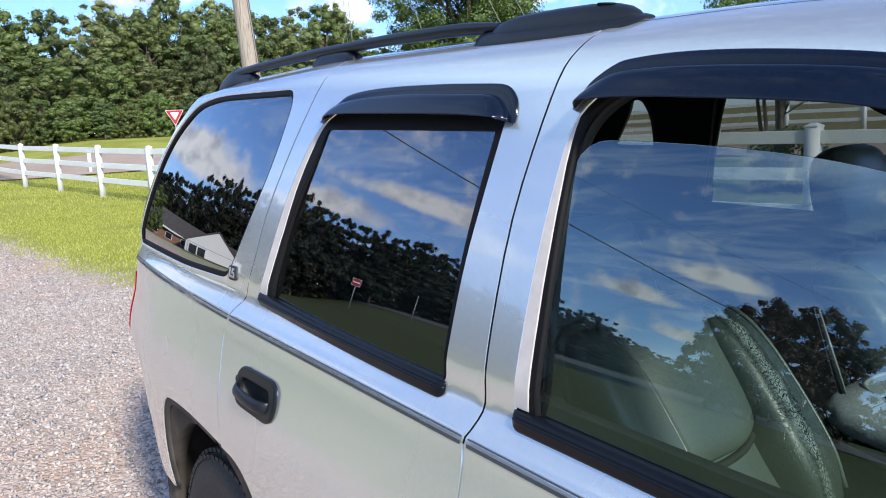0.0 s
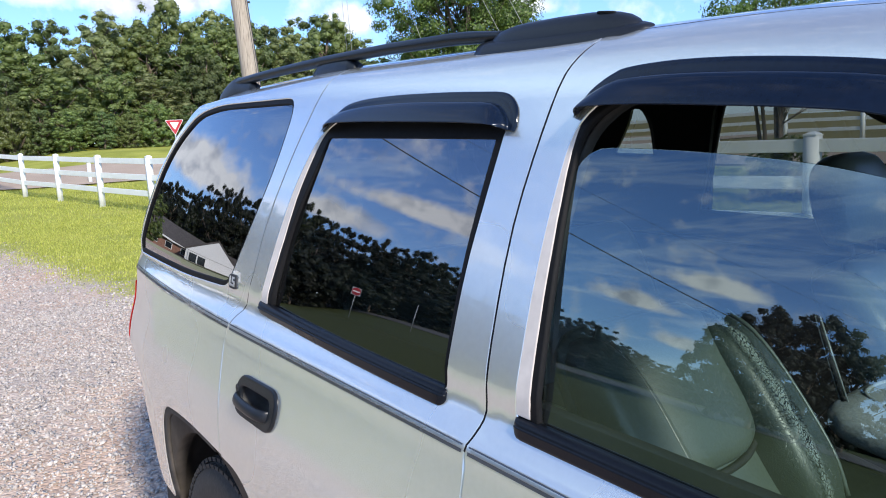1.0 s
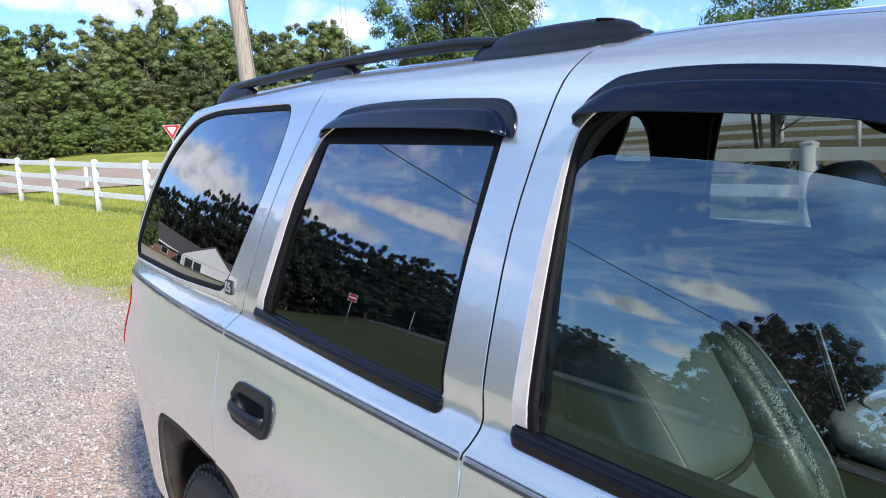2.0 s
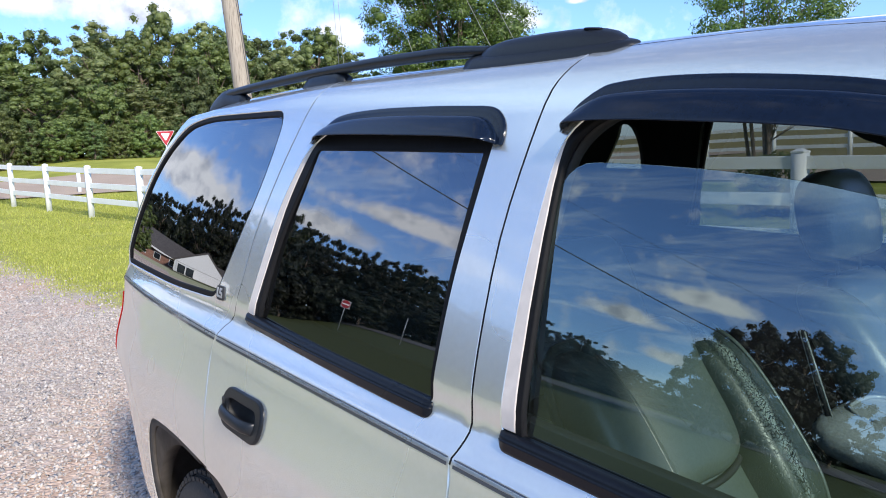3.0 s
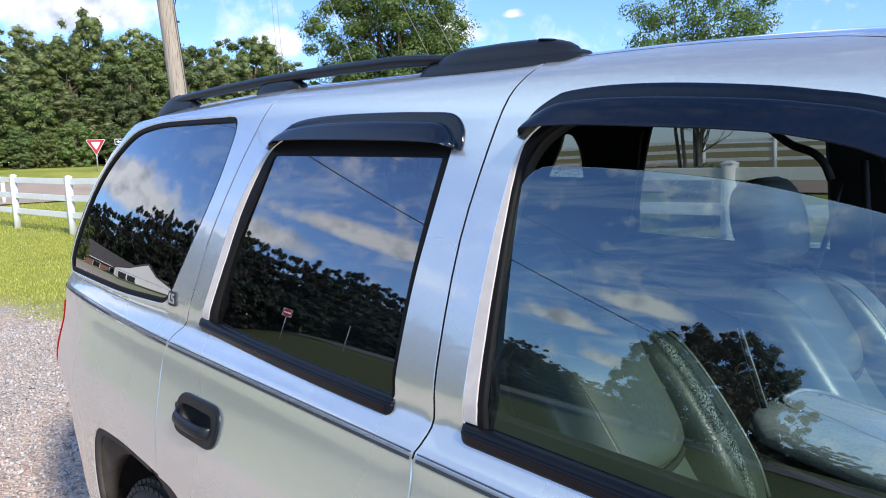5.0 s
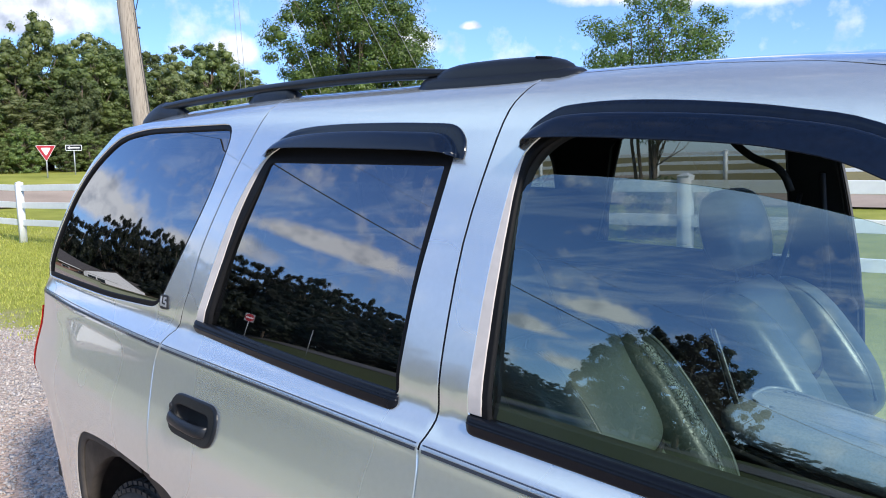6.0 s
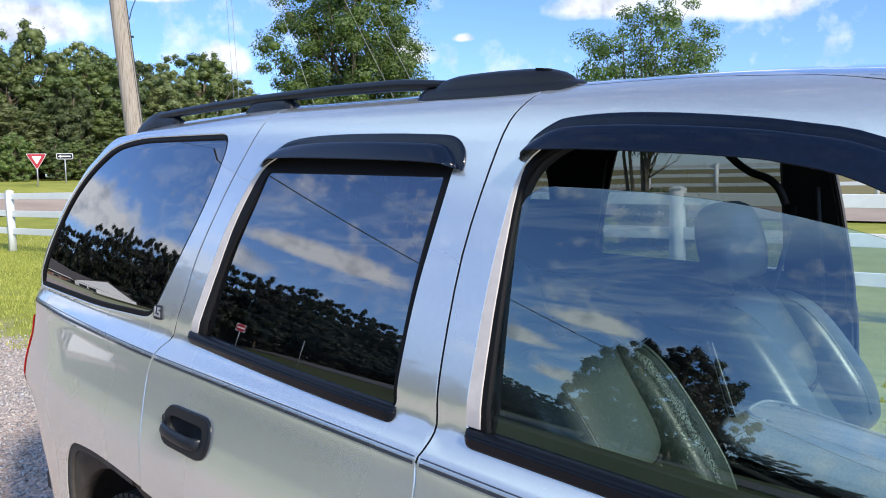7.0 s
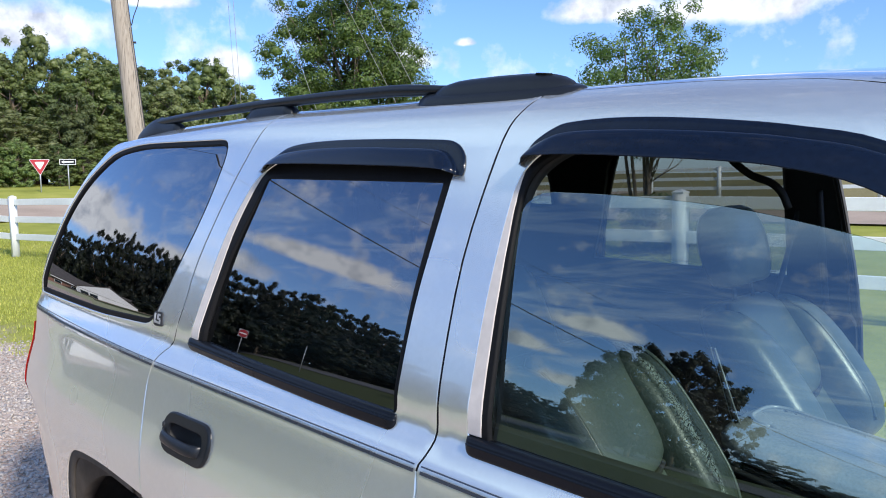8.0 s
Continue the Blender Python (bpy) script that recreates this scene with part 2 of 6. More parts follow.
STRIPE = plain("pinstripe", (0.035, 0.042, 0.060), 0.3, coat=0.5)
# pale tone holds both chipped paint and sunlight on the frame return
PALE_TRIM = plain("worn_sunlit_paint", (0.63, 0.57, 0.52), 0.6, grain=0.06, scale=45, bump=0.0008, spec=0.15)
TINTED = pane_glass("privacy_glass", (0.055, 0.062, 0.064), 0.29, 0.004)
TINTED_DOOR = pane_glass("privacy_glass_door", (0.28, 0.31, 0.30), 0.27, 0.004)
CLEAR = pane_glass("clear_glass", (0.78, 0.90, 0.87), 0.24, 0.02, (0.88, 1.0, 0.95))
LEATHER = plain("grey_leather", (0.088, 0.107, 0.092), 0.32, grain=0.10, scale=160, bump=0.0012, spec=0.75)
VINYL_DARK = plain("dark_leather", (0.26, 0.275, 0.275), 0.24, grain=0.15, scale=160, bump=0.0006, spec=0.75)
INNER = plain("dark_interior", (0.016, 0.016, 0.018), 0.6, grain=0.2, scale=200, bump=0.0005)
HEADLINE = plain("headliner", (0.10, 0.10, 0.10), 0.9)
CONSOLE = plain("console_plastic", (0.030, 0.034, 0.036), 0.14, grain=0.15, scale=200, bump=0.0005)
RED = plain("red_lens", (0.42, 0.015, 0.015), 0.15, coat=1.0)
SILVERTRIM = plain("badge_metal", (0.030, 0.031, 0.034), 0.5, 0.0, spec=0.2)
BADGEPALE = plain("badge_pale", (0.42, 0.42, 0.42), 0.35, 0.3)
VINYL = plain("white_vinyl", (0.80, 0.81, 0.80), 0.42, grain=0.03, scale=15)
WOODPOLE = weathered_wood()
BARK = plain("bark", (0.15, 0.115, 0.085), 0.9, grain=0.3, scale=12, bump=0.02)
CABLE = plain("cable", (0.03, 0.03, 0.032), 0.6)
STEELWIRE = plain("steel_strand", (0.30, 0.30, 0.30), 0.55, 0.4)
SIGNRED = plain("sign_red", (0.40, 0.02, 0.03), 0.35)
SIGNWHITE = plain("sign_white", (0.80, 0.80, 0.80), 0.35, grain=0.03)
POSTSTEEL = plain("galvanised", (0.40, 0.42, 0.42), 0.5, 0.5)
ASPHALT = plain("asphalt", (0.40, 0.315, 0.245), 0.95, grain=0.12, scale=30, bump=0.004, spread=0.5, spec=0.1)
TARMAC = plain("tarmac", (0.085, 0.083, 0.080), 0.9, grain=0.15, scale=30, bump=0.004, spread=0.5)
SHINGLE = plain("shingles", (0.085, 0.075, 0.07), 0.9, grain=0.3, scale=9, bump=0.02)
BRICK = plain("house_brick", (0.28, 0.15, 0.11), 0.85, grain=0.2, scale=12, bump=0.01)
SIDING = plain("white_siding", (0.80, 0.80, 0.78), 0.5, grain=0.03)
DARKPANE = plain("dark_window", (0.02, 0.025, 0.03), 0.06)
LEAF_OAK = leaf_material("leaf_broad", (0.098, 0.134, 0.036), (0.178, 0.218, 0.066))
# leaf colour set near black so mirrored trees and wood gaps look unlit
LEAF_DIMMED = leaf_material("leaf_dimmed", (0.009, 0.013, 0.006), (0.019, 0.025, 0.010), 0.6)
LEAF_LONE = leaf_material("leaf_small", (0.036, 0.066, 0.012), (0.140, 0.200, 0.042))
LEAF_LIGHT = leaf_material("leaf_light", (0.145, 0.180, 0.062), (0.262, 0.298, 0.125))
LEAF_PINE = leaf_material("leaf_pine", (0.084, 0.119, 0.040), (0.142, 0.182, 0.063), 0.55)
GRASSBLADE = leaf_material("grass_blade", (0.21, 0.235, 0.035), (0.53, 0.50, 0.14), 0.6)
GROUND = ground_material()


# ---------------------------------------------------------------- mesh helpers
def put_mesh(name, verts, faces, mat, parent=None, smooth=True, label="", normals=None):
    me = bpy.data.meshes.new(name)
    me.from_pydata([tuple(v) for v in verts], [], faces)
    me.materials.append(mat)
    if smooth:
        me.polygons.foreach_set("use_smooth", [True] * len(me.polygons))
    me.update()
    if normals is not None:
        me.normals_split_custom_set_from_vertices([tuple(n) for n in normals])
    ob = new(name, me)
    if parent is not None:
        ob.parent = parent
    if label:
        ob["label"] = label
    return ob


def part(name, bm, mat, parent=None, label="", smooth=False):
    me = bpy.data.meshes.new(name)
    bm.to_mesh(me)
    bm.free()
    me.materials.append(mat)
    if smooth:
        me.polygons.foreach_set("use_smooth", [True] * len(me.polygons))
    ob = new(name, me)
    if parent is not None:
        ob.parent = parent
    if label:
        ob["label"] = label
    return ob


def box_bm(a, b, bevel=0.0, seg=2):
    bm = bmesh.new()
    bmesh.ops.create_cube(bm, size=1)
    for v in bm.verts:
        v.co = Vector([a[i] if v.co[i] < 0 else b[i] for i in range(3)])
    if bevel:
        bmesh.ops.bevel(bm, geom=bm.edges[:], offset=bevel, segments=seg, affect="EDGES")
    return bm


def box(name, a, b, mat, parent=None, bevel=0.0, label="", seg=2):
    return part(name, box_bm(a, b, bevel, seg), mat, parent, label, bevel > 0)


def tube(points, radii, sides=8, closed=True):
    """Vertices and faces of a round bar along points."""
    V, F = [], []
    pts = [Vector(p) for p in points]
    for i, p in enumerate(pts):
        d = (pts[min(i + 1, len(pts) - 1)] - pts[max(i - 1, 0)]).normalized()
        a = d.orthogonal().normalized() if i == 0 else (a - d * a.dot(d)).normalized()
        c = d.cross(a)
        r = radii[i] if isinstance(radii, (list, tuple)) else radii
        for k in range(sides):
            w = 2 * math.pi * k / sides
            V.append(p + (a * math.cos(w) + c * math.sin(w)) * r)
    for i in range(len(pts) - 1):
        for k in range(sides):
            k2 = (k + 1) % sides
            F.append((i * sides + k, i * sides + k2, (i + 1) * sides + k2, (i + 1) * sides + k))
    if closed:
        F.append(tuple(range(sides))[::-1])
        F.append(tuple((len(pts) - 1) * sides + k for k in range(sides)))
    return V, F


def bar(name, points, radii, mat, parent=None, sides=8, label=""):
    V, F = tube(points, radii, sides)
    return put_mesh(name, V, F, mat, parent, True, label)


def empty(name, label, category, m=None, group="", kind=""):
    e = new(name)
    e.empty_display_size = 0.2
    if m is not None:
        e.matrix_world = m
    return tagged(e, label, category, group, kind)


def lerp(a, b, f):
    return a + (b - a) * f


def interp(x, xs, ys):
    return float(np.interp(x, xs, ys))


def smoothstep(x, a, b):
    t = min(1.0, max(0.0, (x - a) / (b - a)))
    return t * t * (3 - 2 * t)


# ---------------------------------------------------------------- ground
def height(x, y):
    """Level round the drive, a bank up to the road behind the fence, a gentle meadow beyond."""
    h = interp(-x, [18, 28, 34, 38, 60, 120], [0, 0.40, 1.05, 1.45, 1.9, 2.5]) * smoothstep(y, -14, -4) * lerp(0.62, 1.0, smoothstep(y, 2, 9))
    h += interp(y, [8, 20, 26, 60], [0, 0.1, 0.45, 1.6]) * smoothstep(x, -28, -16)
    h += 0.02 * noise.noise((x * 0.35, y * 0.35, 0)) if abs(x) < 40 else 0
    h += interp(-y, [10, 28, 38, 50, 90], [0, 1.75, 2.8, 3.6, 4.2]) * smoothstep(-y + 0.47 * x, 0, 12)
    near = 1 - smoothstep(math.hypot(x - 1.4, y), 3.5, 9.0)
    return h - (0.027 * x + 0.092) * near


def build_ground():
    fine = [-9 + 0.45 * i for i in range(41)]
    def axis():
        out = [-1500, -700, -350, -200, -140, -100, -80, -66, -56, -50, -46, -42, -40, -38, -36, -34, -32, -30, -28, -26, -24, -22, -20, -18, -16, -14, -12, -10.5]
        return out + fine + [-v for v in reversed(out)]
    xs, ys = axis(), axis()
    V = [(x, y, height(x, y)) for y in ys for x in xs]
    n = len(xs)
    F = [(j * n + i, j * n + i + 1, (j + 1) * n + i + 1, (j + 1) * n + i) for j in range(len(ys) - 1) for i in range(n - 1)]
    ob = put_mesh("ground", V, F, GROUND)
    return tagged(ob, "gravel drive running into a mown green lawn", "ground", kind="structure")


build_ground()


def strip(name, pts, width, mat, lift, label):
    """A road along pts, draped on the ground."""
    V, F = [], []
    P = []
    for a, b in zip(pts, pts[1:]):
        k = max(2, int((Vector(b) - Vector(a)).length / 2.0))
        P += [Vector(a).lerp(Vector(b), i / k) for i in range(k)]
    P.append(Vector(pts[-1]))
    for i, p in enumerate(P):
        d = (P[min(i + 1, len(P) - 1)] - P[max(0, i - 1)]).normalized()
        nrm = Vector((-d.y, d.x))
        for s in (-1.0, -0.5, 0.0, 0.5, 1.0):
            q = p + nrm * (width / 2 * s)
            V.append((q.x, q.y, height(q.x, q.y) + lift))
    for i in range(len(P) - 1):
        for k in range(4):
            a = i * 5 + k
            F.append((a, a + 1, a + 6, a + 5))
    return tagged(put_mesh(name, V, F, mat), label, "road", kind="structure")


strip("road", [(-88, -34), (-46, -20), (-34, -5), (-31, 8), (-28, 40), (-20, 90)], 6.4, ASPHALT, 0.05, "pale worn asphalt road beyond the fence")
strip("road_side", [(-28, 22), (-14, 22.6), (0, 23), (30, 23.5), (90, 26)], 4.6, ASPHALT, 0.06, "grey asphalt lane behind the white fence")
strip("road_front", [(-80, -36), (-30, -36), (30, -30), (120, -26)], 6.0, TARMAC, 0.05, "grey asphalt road below the darkened front wood")


# ---------------------------------------------------------------- the car: its skin
# x forwards from the rear axle, y to the left side, z up; v runs up the side and over the roof
ROOF_V = [1.64, 1.68, 1.71, 1.74, 1.78, 1.85, 1.95, 2.11, 2.31, 2.51]
ROOF_Y = [-0.8187, -0.802, -0.786, -0.763, -0.727, -0.66, -0.56, -0.40, -0.20, 0.0]
ROOF_Z = [1.64, 1.678, 1.703, 1.721, 1.735, 1.745, 1.757, 1.775, 1.790, 1.796]


def side_y(z):
    if z < 0.80:
        t = 0.80 - z
        return -1.0415 + 0.12 * t * t + 0.5 * max(0, t - 0.25) ** 2
    if z < 0.95:
        return -1.0415 + 0.8333 * (z - 0.80) ** 2
    if z < 1.1:
        return -1.02275 + 0.25 * (z - 0.95)
    if z < 1.17:
        return interp(z, [1.10, 1.112, 1.158, 1.17], [-0.9868, -0.9838, -0.9513, -0.9508])
    if z < 1.21:
        return interp(z, [1.17, 1.21], [-0.9508, -0.9504])
    return -0.9504 + 0.25 * (z - 1.21) + 0.1355 * (z - 1.21) ** 2


def taper(x, z):
    b = interp(z, [0.9, 1.15], [0.022, 0.034])
    e = b * max(0, 0.2 - x) ** 2 + 3.0 * max(0, -0.91 - x) ** 2
    e += interp(z, [0.55, 0.85], [0.45, 0]) * max(0, -0.46 - x) ** 2
    e += interp(z, [0.65, 0.75, 1.0, 1.08, 1.15], [0.06, 0.15, 0.15, 0.09, 0.0]) * max(0, -0.46 - x) ** 2
    e += 0.05 * max(0, x - 2.3) ** 2 + 0.35 * max(0, x - 3.3) ** 2
    return e


def prof(v):
    if v <= 1.64:
        return side_y(v), v
    return interp(v, ROOF_V, ROOF_Y), interp(v, ROOF_V, ROOF_Z)


TAB_V = [0.25 + 0.005 * i for i in range(453)]
_raw = np.array([prof(v) for v in TAB_V])
for _ in range(3):      # ease the knuckles
    _raw[1:-1] = (_raw[:-2] + 2 * _raw[1:-1] + _raw[2:]) / 4
TAB_Y, TAB_Z = list(_raw[:, 0]), list(_raw[:, 1])


def skin(x, v, off=0.0):
    """The right-hand skin at (x, v), set in by off."""
    y, z = interp(v, TAB_V, TAB_Y), interp(v, TAB_V, TAB_Z)
    w = smoothstep(v, 1.64, 1.80)
    z -= (0.13 * max(0, -0.10 - x) ** 2 + 0.25 * max(0, -0.50 - x) ** 2 + 0.10 * max(0, x - 1.3) ** 2) * w
    z -= (0.016 * smoothstep(0.4 - x, 0, 0.7) + 0.012 * smoothstep(-0.35 - x, 0, 0.35)) * smoothstep(v, 1.67, 1.74)
    y = min(y + taper(x, z) * (1 - smoothstep(v, 1.9, 2.5)), 0.0)
    if off:
        n = skin_normal(x, v)
        return Vector((x, y, z)) - n * off
    return Vector((x, y, z))


def skin_normal(x, v):
    e = 0.012
    a = skin(x + e, v) - skin(x - e, v)
    b = skin(x, min(v + e, 2.51)) - skin(x, v - e)
    return a.cross(b).normalized()


def flip(side, p):
    return Vector((p[0], p[1] * (1 if side < 0 else -1), p[2]))


def rounded(pts, r, n=5):
    """A closed outline with its corners rounded."""
    out = []
    k = len(pts)
    for i in range(k):
        p, a, b = Vector(pts[i][:2]), Vector(pts[i - 1][:2]), Vector(pts[(i + 1) % k][:2])
        ri = pts[i][2] if len(pts[i]) > 2 else r
        da, db = (a - p), (b - p)
        ra, rb = min(ri, da.length * 0.45), min(ri, db.length * 0.45)
        p0, p1 = p + da.normalized() * ra, p + db.normalized() * rb
        for j in range(n + 1):
            t = j / n
            out.append((p0 * (1 - t) ** 2 + p * 2 * t * (1 - t) + p1 * t * t)[:])
    return out


def dense(poly, step):
    out = []
    for a, b in zip(poly, poly[1:] + poly[:1]):
        d = math.dist(a, b)
        k = max(1, int(math.ceil(d / step)))
        out += [(lerp(a[0], b[0], i / k), lerp(a[1], b[1], i / k)) for i in range(k) if d > 1e-6]
    return out


def inside(poly, pts):
    P = np.array(poly)
    X, Y = pts[:, 0], pts[:, 1]
    r = np.zeros(len(pts), bool)
    for (x1, y1), (x2, y2) in zip(P, np.roll(P, -1, 0)):
        c = (y1 > Y) != (y2 > Y)
        with np.errstate(divide="ignore", invalid="ignore"):
            r ^= c & (X < (x2 - x1) * (Y - y1) / (y2 - y1) + x1)
    return r


def edge_distance(poly, pts):
    best = np.full(len(pts), 9.0)
    P = np.array(poly)
    for a, b in zip(P, np.roll(P, -1, 0)):
        d = b - a
        t = np.clip(((pts - a) @ d) / max(1e-9, d @ d), 0, 1)
        best = np.minimum(best, np.linalg.norm(pts - (a + t[:, None] * d), axis=1))
    return best


from mathutils.geometry import delaunay_2d_cdt


def area2(poly):
    return sum(a[0] * b[1] - b[0] * a[1] for a, b in zip(poly, poly[1:] + poly[:1]))


def sheet(name, outline, holes, mat, parent, side=-1, off=0.0, thick=0.012, grid=0.035, label="", surf=None, lip=0.0013):
    """A pressed panel or a pane on the skin: cut out in (x, v), with rounded, turned-in edges."""
    surf = surf or skin
    loops = []
    for i, lp in enumerate([outline] + list(holes)):
        lp = dense(list(lp), 0.018)
        if (area2(lp) > 0) != (i == 0):
            lp = lp[::-1]
        loops.append(lp)
    pts, edges = [], []
    for lp in loops:
        s = len(pts)
        pts += lp
        edges += [(s + k, s + (k + 1) % len(lp)) for k in range(len(lp))]
    O = np.array(loops[0])
    gx = np.arange(O[:, 0].min() + grid / 2, O[:, 0].max(), grid)
    gv = np.arange(O[:, 1].min() + grid / 2, O[:, 1].max(), grid)
    G = np.array([(x, v) for x in gx for v in gv]).reshape(-1, 2)
    ok = inside(loops[0], G) & (edge_distance(loops[0], G) > grid * 0.35)
    for h in loops[1:]:
        ok &= ~inside(h, G) & (edge_distance(h, G) > grid * 0.35)
    nb = len(pts)
    allp = [Vector(p) for p in pts] + [Vector(p) for p in G[ok]]
    res = delaunay_2d_cdt(allp, edges, [], 0, 1e-6)
    vs, fs, orig = res[0], res[2], res[3]
    C = np.array([np.mean([vs[i][:] for i in f], axis=0) for f in fs])
    keep = inside(loops[0], C)
    for h in loops[1:]:
        keep &= ~inside(h, C)
    tris = [f for f, k in zip(fs, keep) if k]
    V = [surf(p[0], p[1], off) for p in vs]
    def nrm(x, v):
        e = 0.006
        a = surf(x + e, v, off) - surf(x - e, v, off)
        b = surf(x, v + e, off) - surf(x, v - e, off)
        return a.cross(b).normalized()
    N = [nrm(p[0], p[1]) for p in vs]
    F = []
    for f in tris:
        a, b, c = (Vector(vs[i]) for i in f[:3])
        F.append(tuple(f) if (b - a).cross(c - a) > 0 else tuple(reversed(f)))
    where = {}
    for new_i, olds in enumerate(orig):
        for o in olds:
            where[o] = new_i
    s = 0
    for lp in loops:
        k = len(lp)
        ring0 = [where[s + i] for i in range(k)]
        r1, r2 = [], []
        for i in range(k):
            p, a, b = Vector(lp[i]), Vector(lp[i - 1]), Vector(lp[(i + 1) % k])
            d = (b - a).normalized()
            q = p + Vector((d.y, -d.x)) * lip
            n = N[ring0[i]]
            sidewards = (surf(q[0], q[1], off) - V[ring0[i]]).normalized()
            V.append(surf(q[0], q[1], off) - n * lip)
            N.append((n + sidewards).normalized())
            r1.append(len(V) - 1)
            V.append(surf(q[0], q[1], off) - n * thick)
            N.append(sidewards)
            r2.append(len(V) - 1)
        for i in range(k):
            j = (i + 1) % k
            F.append((ring0[i], r1[i], r1[j], ring0[j]))
            F.append((r1[i], r2[i], r2[j], r1[j]))
        s += k
    if side > 0:
        V = [flip(1, p) for p in V]
        N = [flip(1, p) for p in N]
        F = [tuple(reversed(f)) for f in F]
    return put_mesh(name, V, F, mat, parent, True, label, N)


def sweep(name, path, section, mat, parent, side=-1, label="", caps=True, ends=0.0):
    """A moulding along path [(x, v)], section [(dv, out)] round its edge."""
    V, F = [], []
    m = len(section)
    for i, (x, v) in enumerate(path):
        a, b = path[max(0, i - 1)], path[min(len(path) - 1, i + 1)]
        d = Vector((b[0] - a[0], b[1] - a[1])).normalized()
        e = 1.0 if not ends else 0.25 + 0.75 * math.sqrt(max(0.0, 1 - (1 - min(1.0, min(abs(x - path[0][0]), abs(x - path[-1][0])) / ends)) ** 2))
        for dv, out in section:
            dv, out = dv * (e if dv < 0 else 1.0), out * e
            V.append(flip(side, skin(x - d.y * dv, v + d.x * dv, -out)))
    for i in range(len(path) - 1):
        for k in range(m):
            k2 = (k + 1) % m
            F.append((i * m + k, i * m + k2, (i + 1) * m + k2, (i + 1) * m + k))
    if caps:
        F += [tuple(range(m))[::-1], tuple((len(path) - 1) * m + k for k in range(m))]
    if side < 0:
        F = [tuple(reversed(f)) for f in F]
    return put_mesh(name, V, F, mat, parent, True, label)


def curve_pts(pts, n):
    """Catmull-Rom through pts."""
    P = [Vector(p) for p in pts]
    P = [P[0] * 2 - P[1]] + P + [P[-1] * 2 - P[-2]]
    out = []
    for i in range(1, len(P) - 2):
        for j in range(n):
            t = j / n
            a, b, c, d = P[i - 1:i + 3]
            out.append((0.5 * (2 * b + (c - a) * t + (2 * a - 5 * b + 4 * c - d) * t * t + (3 * b - a - 3 * c + d) * t ** 3))[:])
    out.append(P[-2][:])
    return out


CAR_TILT = Matrix.Rotation(-0.0021, 4, "X") @ Matrix.Rotation(0.0270, 4, "Y")
suv = empty("suv", "pewter silver suv with smoked window visors on gravel", "car", CAR_TILT)

SHUT_C = [(0.362, 1.765), (0.337, 1.698), (0.3185, 1.650), (0.268, 1.540), (0.204, 1.366), (0.184, 1.255), (0.152, 1.167), (0.112, 1.127), (0.090, 1.075), (0.094, 1.012), (0.110, 0.93), (0.120, 0.86), (0.128, 0.81), (0.131, 0.788)]
SHUT_B = [(1.155, 1.765), (1.135, 1.712), (1.116, 1.673), (1.099, 1.59), (1.082, 1.445), (1.084, 1.276), (1.089, 1.2), (1.088, 1.152), (1.081, 1.125), (1.074, 1.103), (1.082, 1.036), (1.084, 0.8), (1.084, 0.36)]
ARCH = [(0.131, 0.784), (0.206, 0.779), (0.266, 0.757), (0.320, 0.714), (0.370, 0.64), (0.408, 0.52), (0.425, 0.36)]
ARCH_BACK = [(0.06, 0.793), (-0.10, 0.798), (-0.25, 0.792), (-0.345, 0.775), (-0.395, 0.728), (-0.418, 0.66), (-0.426, 0.58), (-0.415, 0.45)]
WIN_Q = rounded([(0.03, 1.188, 0.07), (-0.334, 1.170, 0.1), (-0.944, 1.165, 0.012), (-0.920, 1.28, 0.1), (-0.8275, 1.45, 0.1), (-0.712, 1.56, 0.1), (-0.535, 1.650, 0.1), (-0.34, 1.675, 0.1), (0.218, 1.676, 0.065), (0.190, 1.50, 0.1), (0.078, 1.275, 0.1)], 0.05)
WIN_R = rounded([(0.232, 1.172, 0.02), (0.990, 1.168, 0.02), (0.991, 1.36, 0.1), (1.005, 1.49, 0.1), (1.018, 1.64, 0.03), (0.62, 1.643, 0.1), (0.46, 1.622, 0.06), (0.378, 1.580, 0.06), (0.339, 1.516, 0.1), (0.303, 1.440, 0.1), (0.251, 1.2375, 0.06)], 0.03)
WIN_R_FAR = rounded([(0.140, 1.178, 0.02), (0.955, 1.172, 0.03), (0.960, 1.42, 0.1), (0.970, 1.690, 0.06), (0.45, 1.695, 0.1), (0.290, 1.660, 0.06), (0.235, 1.49, 0.1)], 0.03)
WIN_F = rounded([(1.155, 1.168, 0.02), (2.12, 1.160, 0.03), (2.06, 1.30, 0.1), (1.90, 1.50, 0.1), (1.77, 1.595, 0.1), (1.62, 1.642, 0.1), (1.24, 1.655, 0.06), (1.161, 1.60, 0.05), (1.149, 1.42, 0.1)], 0.03)


GLASS_R = rounded([(0.287, 1.174, 0.01), (0.978, 1.169, 0.01), (0.976, 1.36, 0.1), (0.984, 1.48, 0.1), (0.992, 1.579, 0.008), (0.60, 1.579, 0.1), (0.418, 1.579, 0.015), (0.390, 1.51, 0.1), (0.362, 1.45, 0.1), (0.330, 1.375, 0.1), (0.302, 1.27, 0.1)], 0.02)
GLASS_F = rounded([(1.196, 1.168, 0.01), (2.10, 1.161, 0.03), (2.04, 1.30, 0.1), (1.885, 1.49, 0.1), (1.76, 1.583, 0.1), (1.615, 1.630, 0.1), (1.25, 1.642, 0.05), (1.176, 1.60, 0.04), (1.171, 1.52, 0.1), (1.182, 1.36, 0.1)], 0.03)


def moved(pts, dx):
    return [(x + dx, v) for x, v in pts]


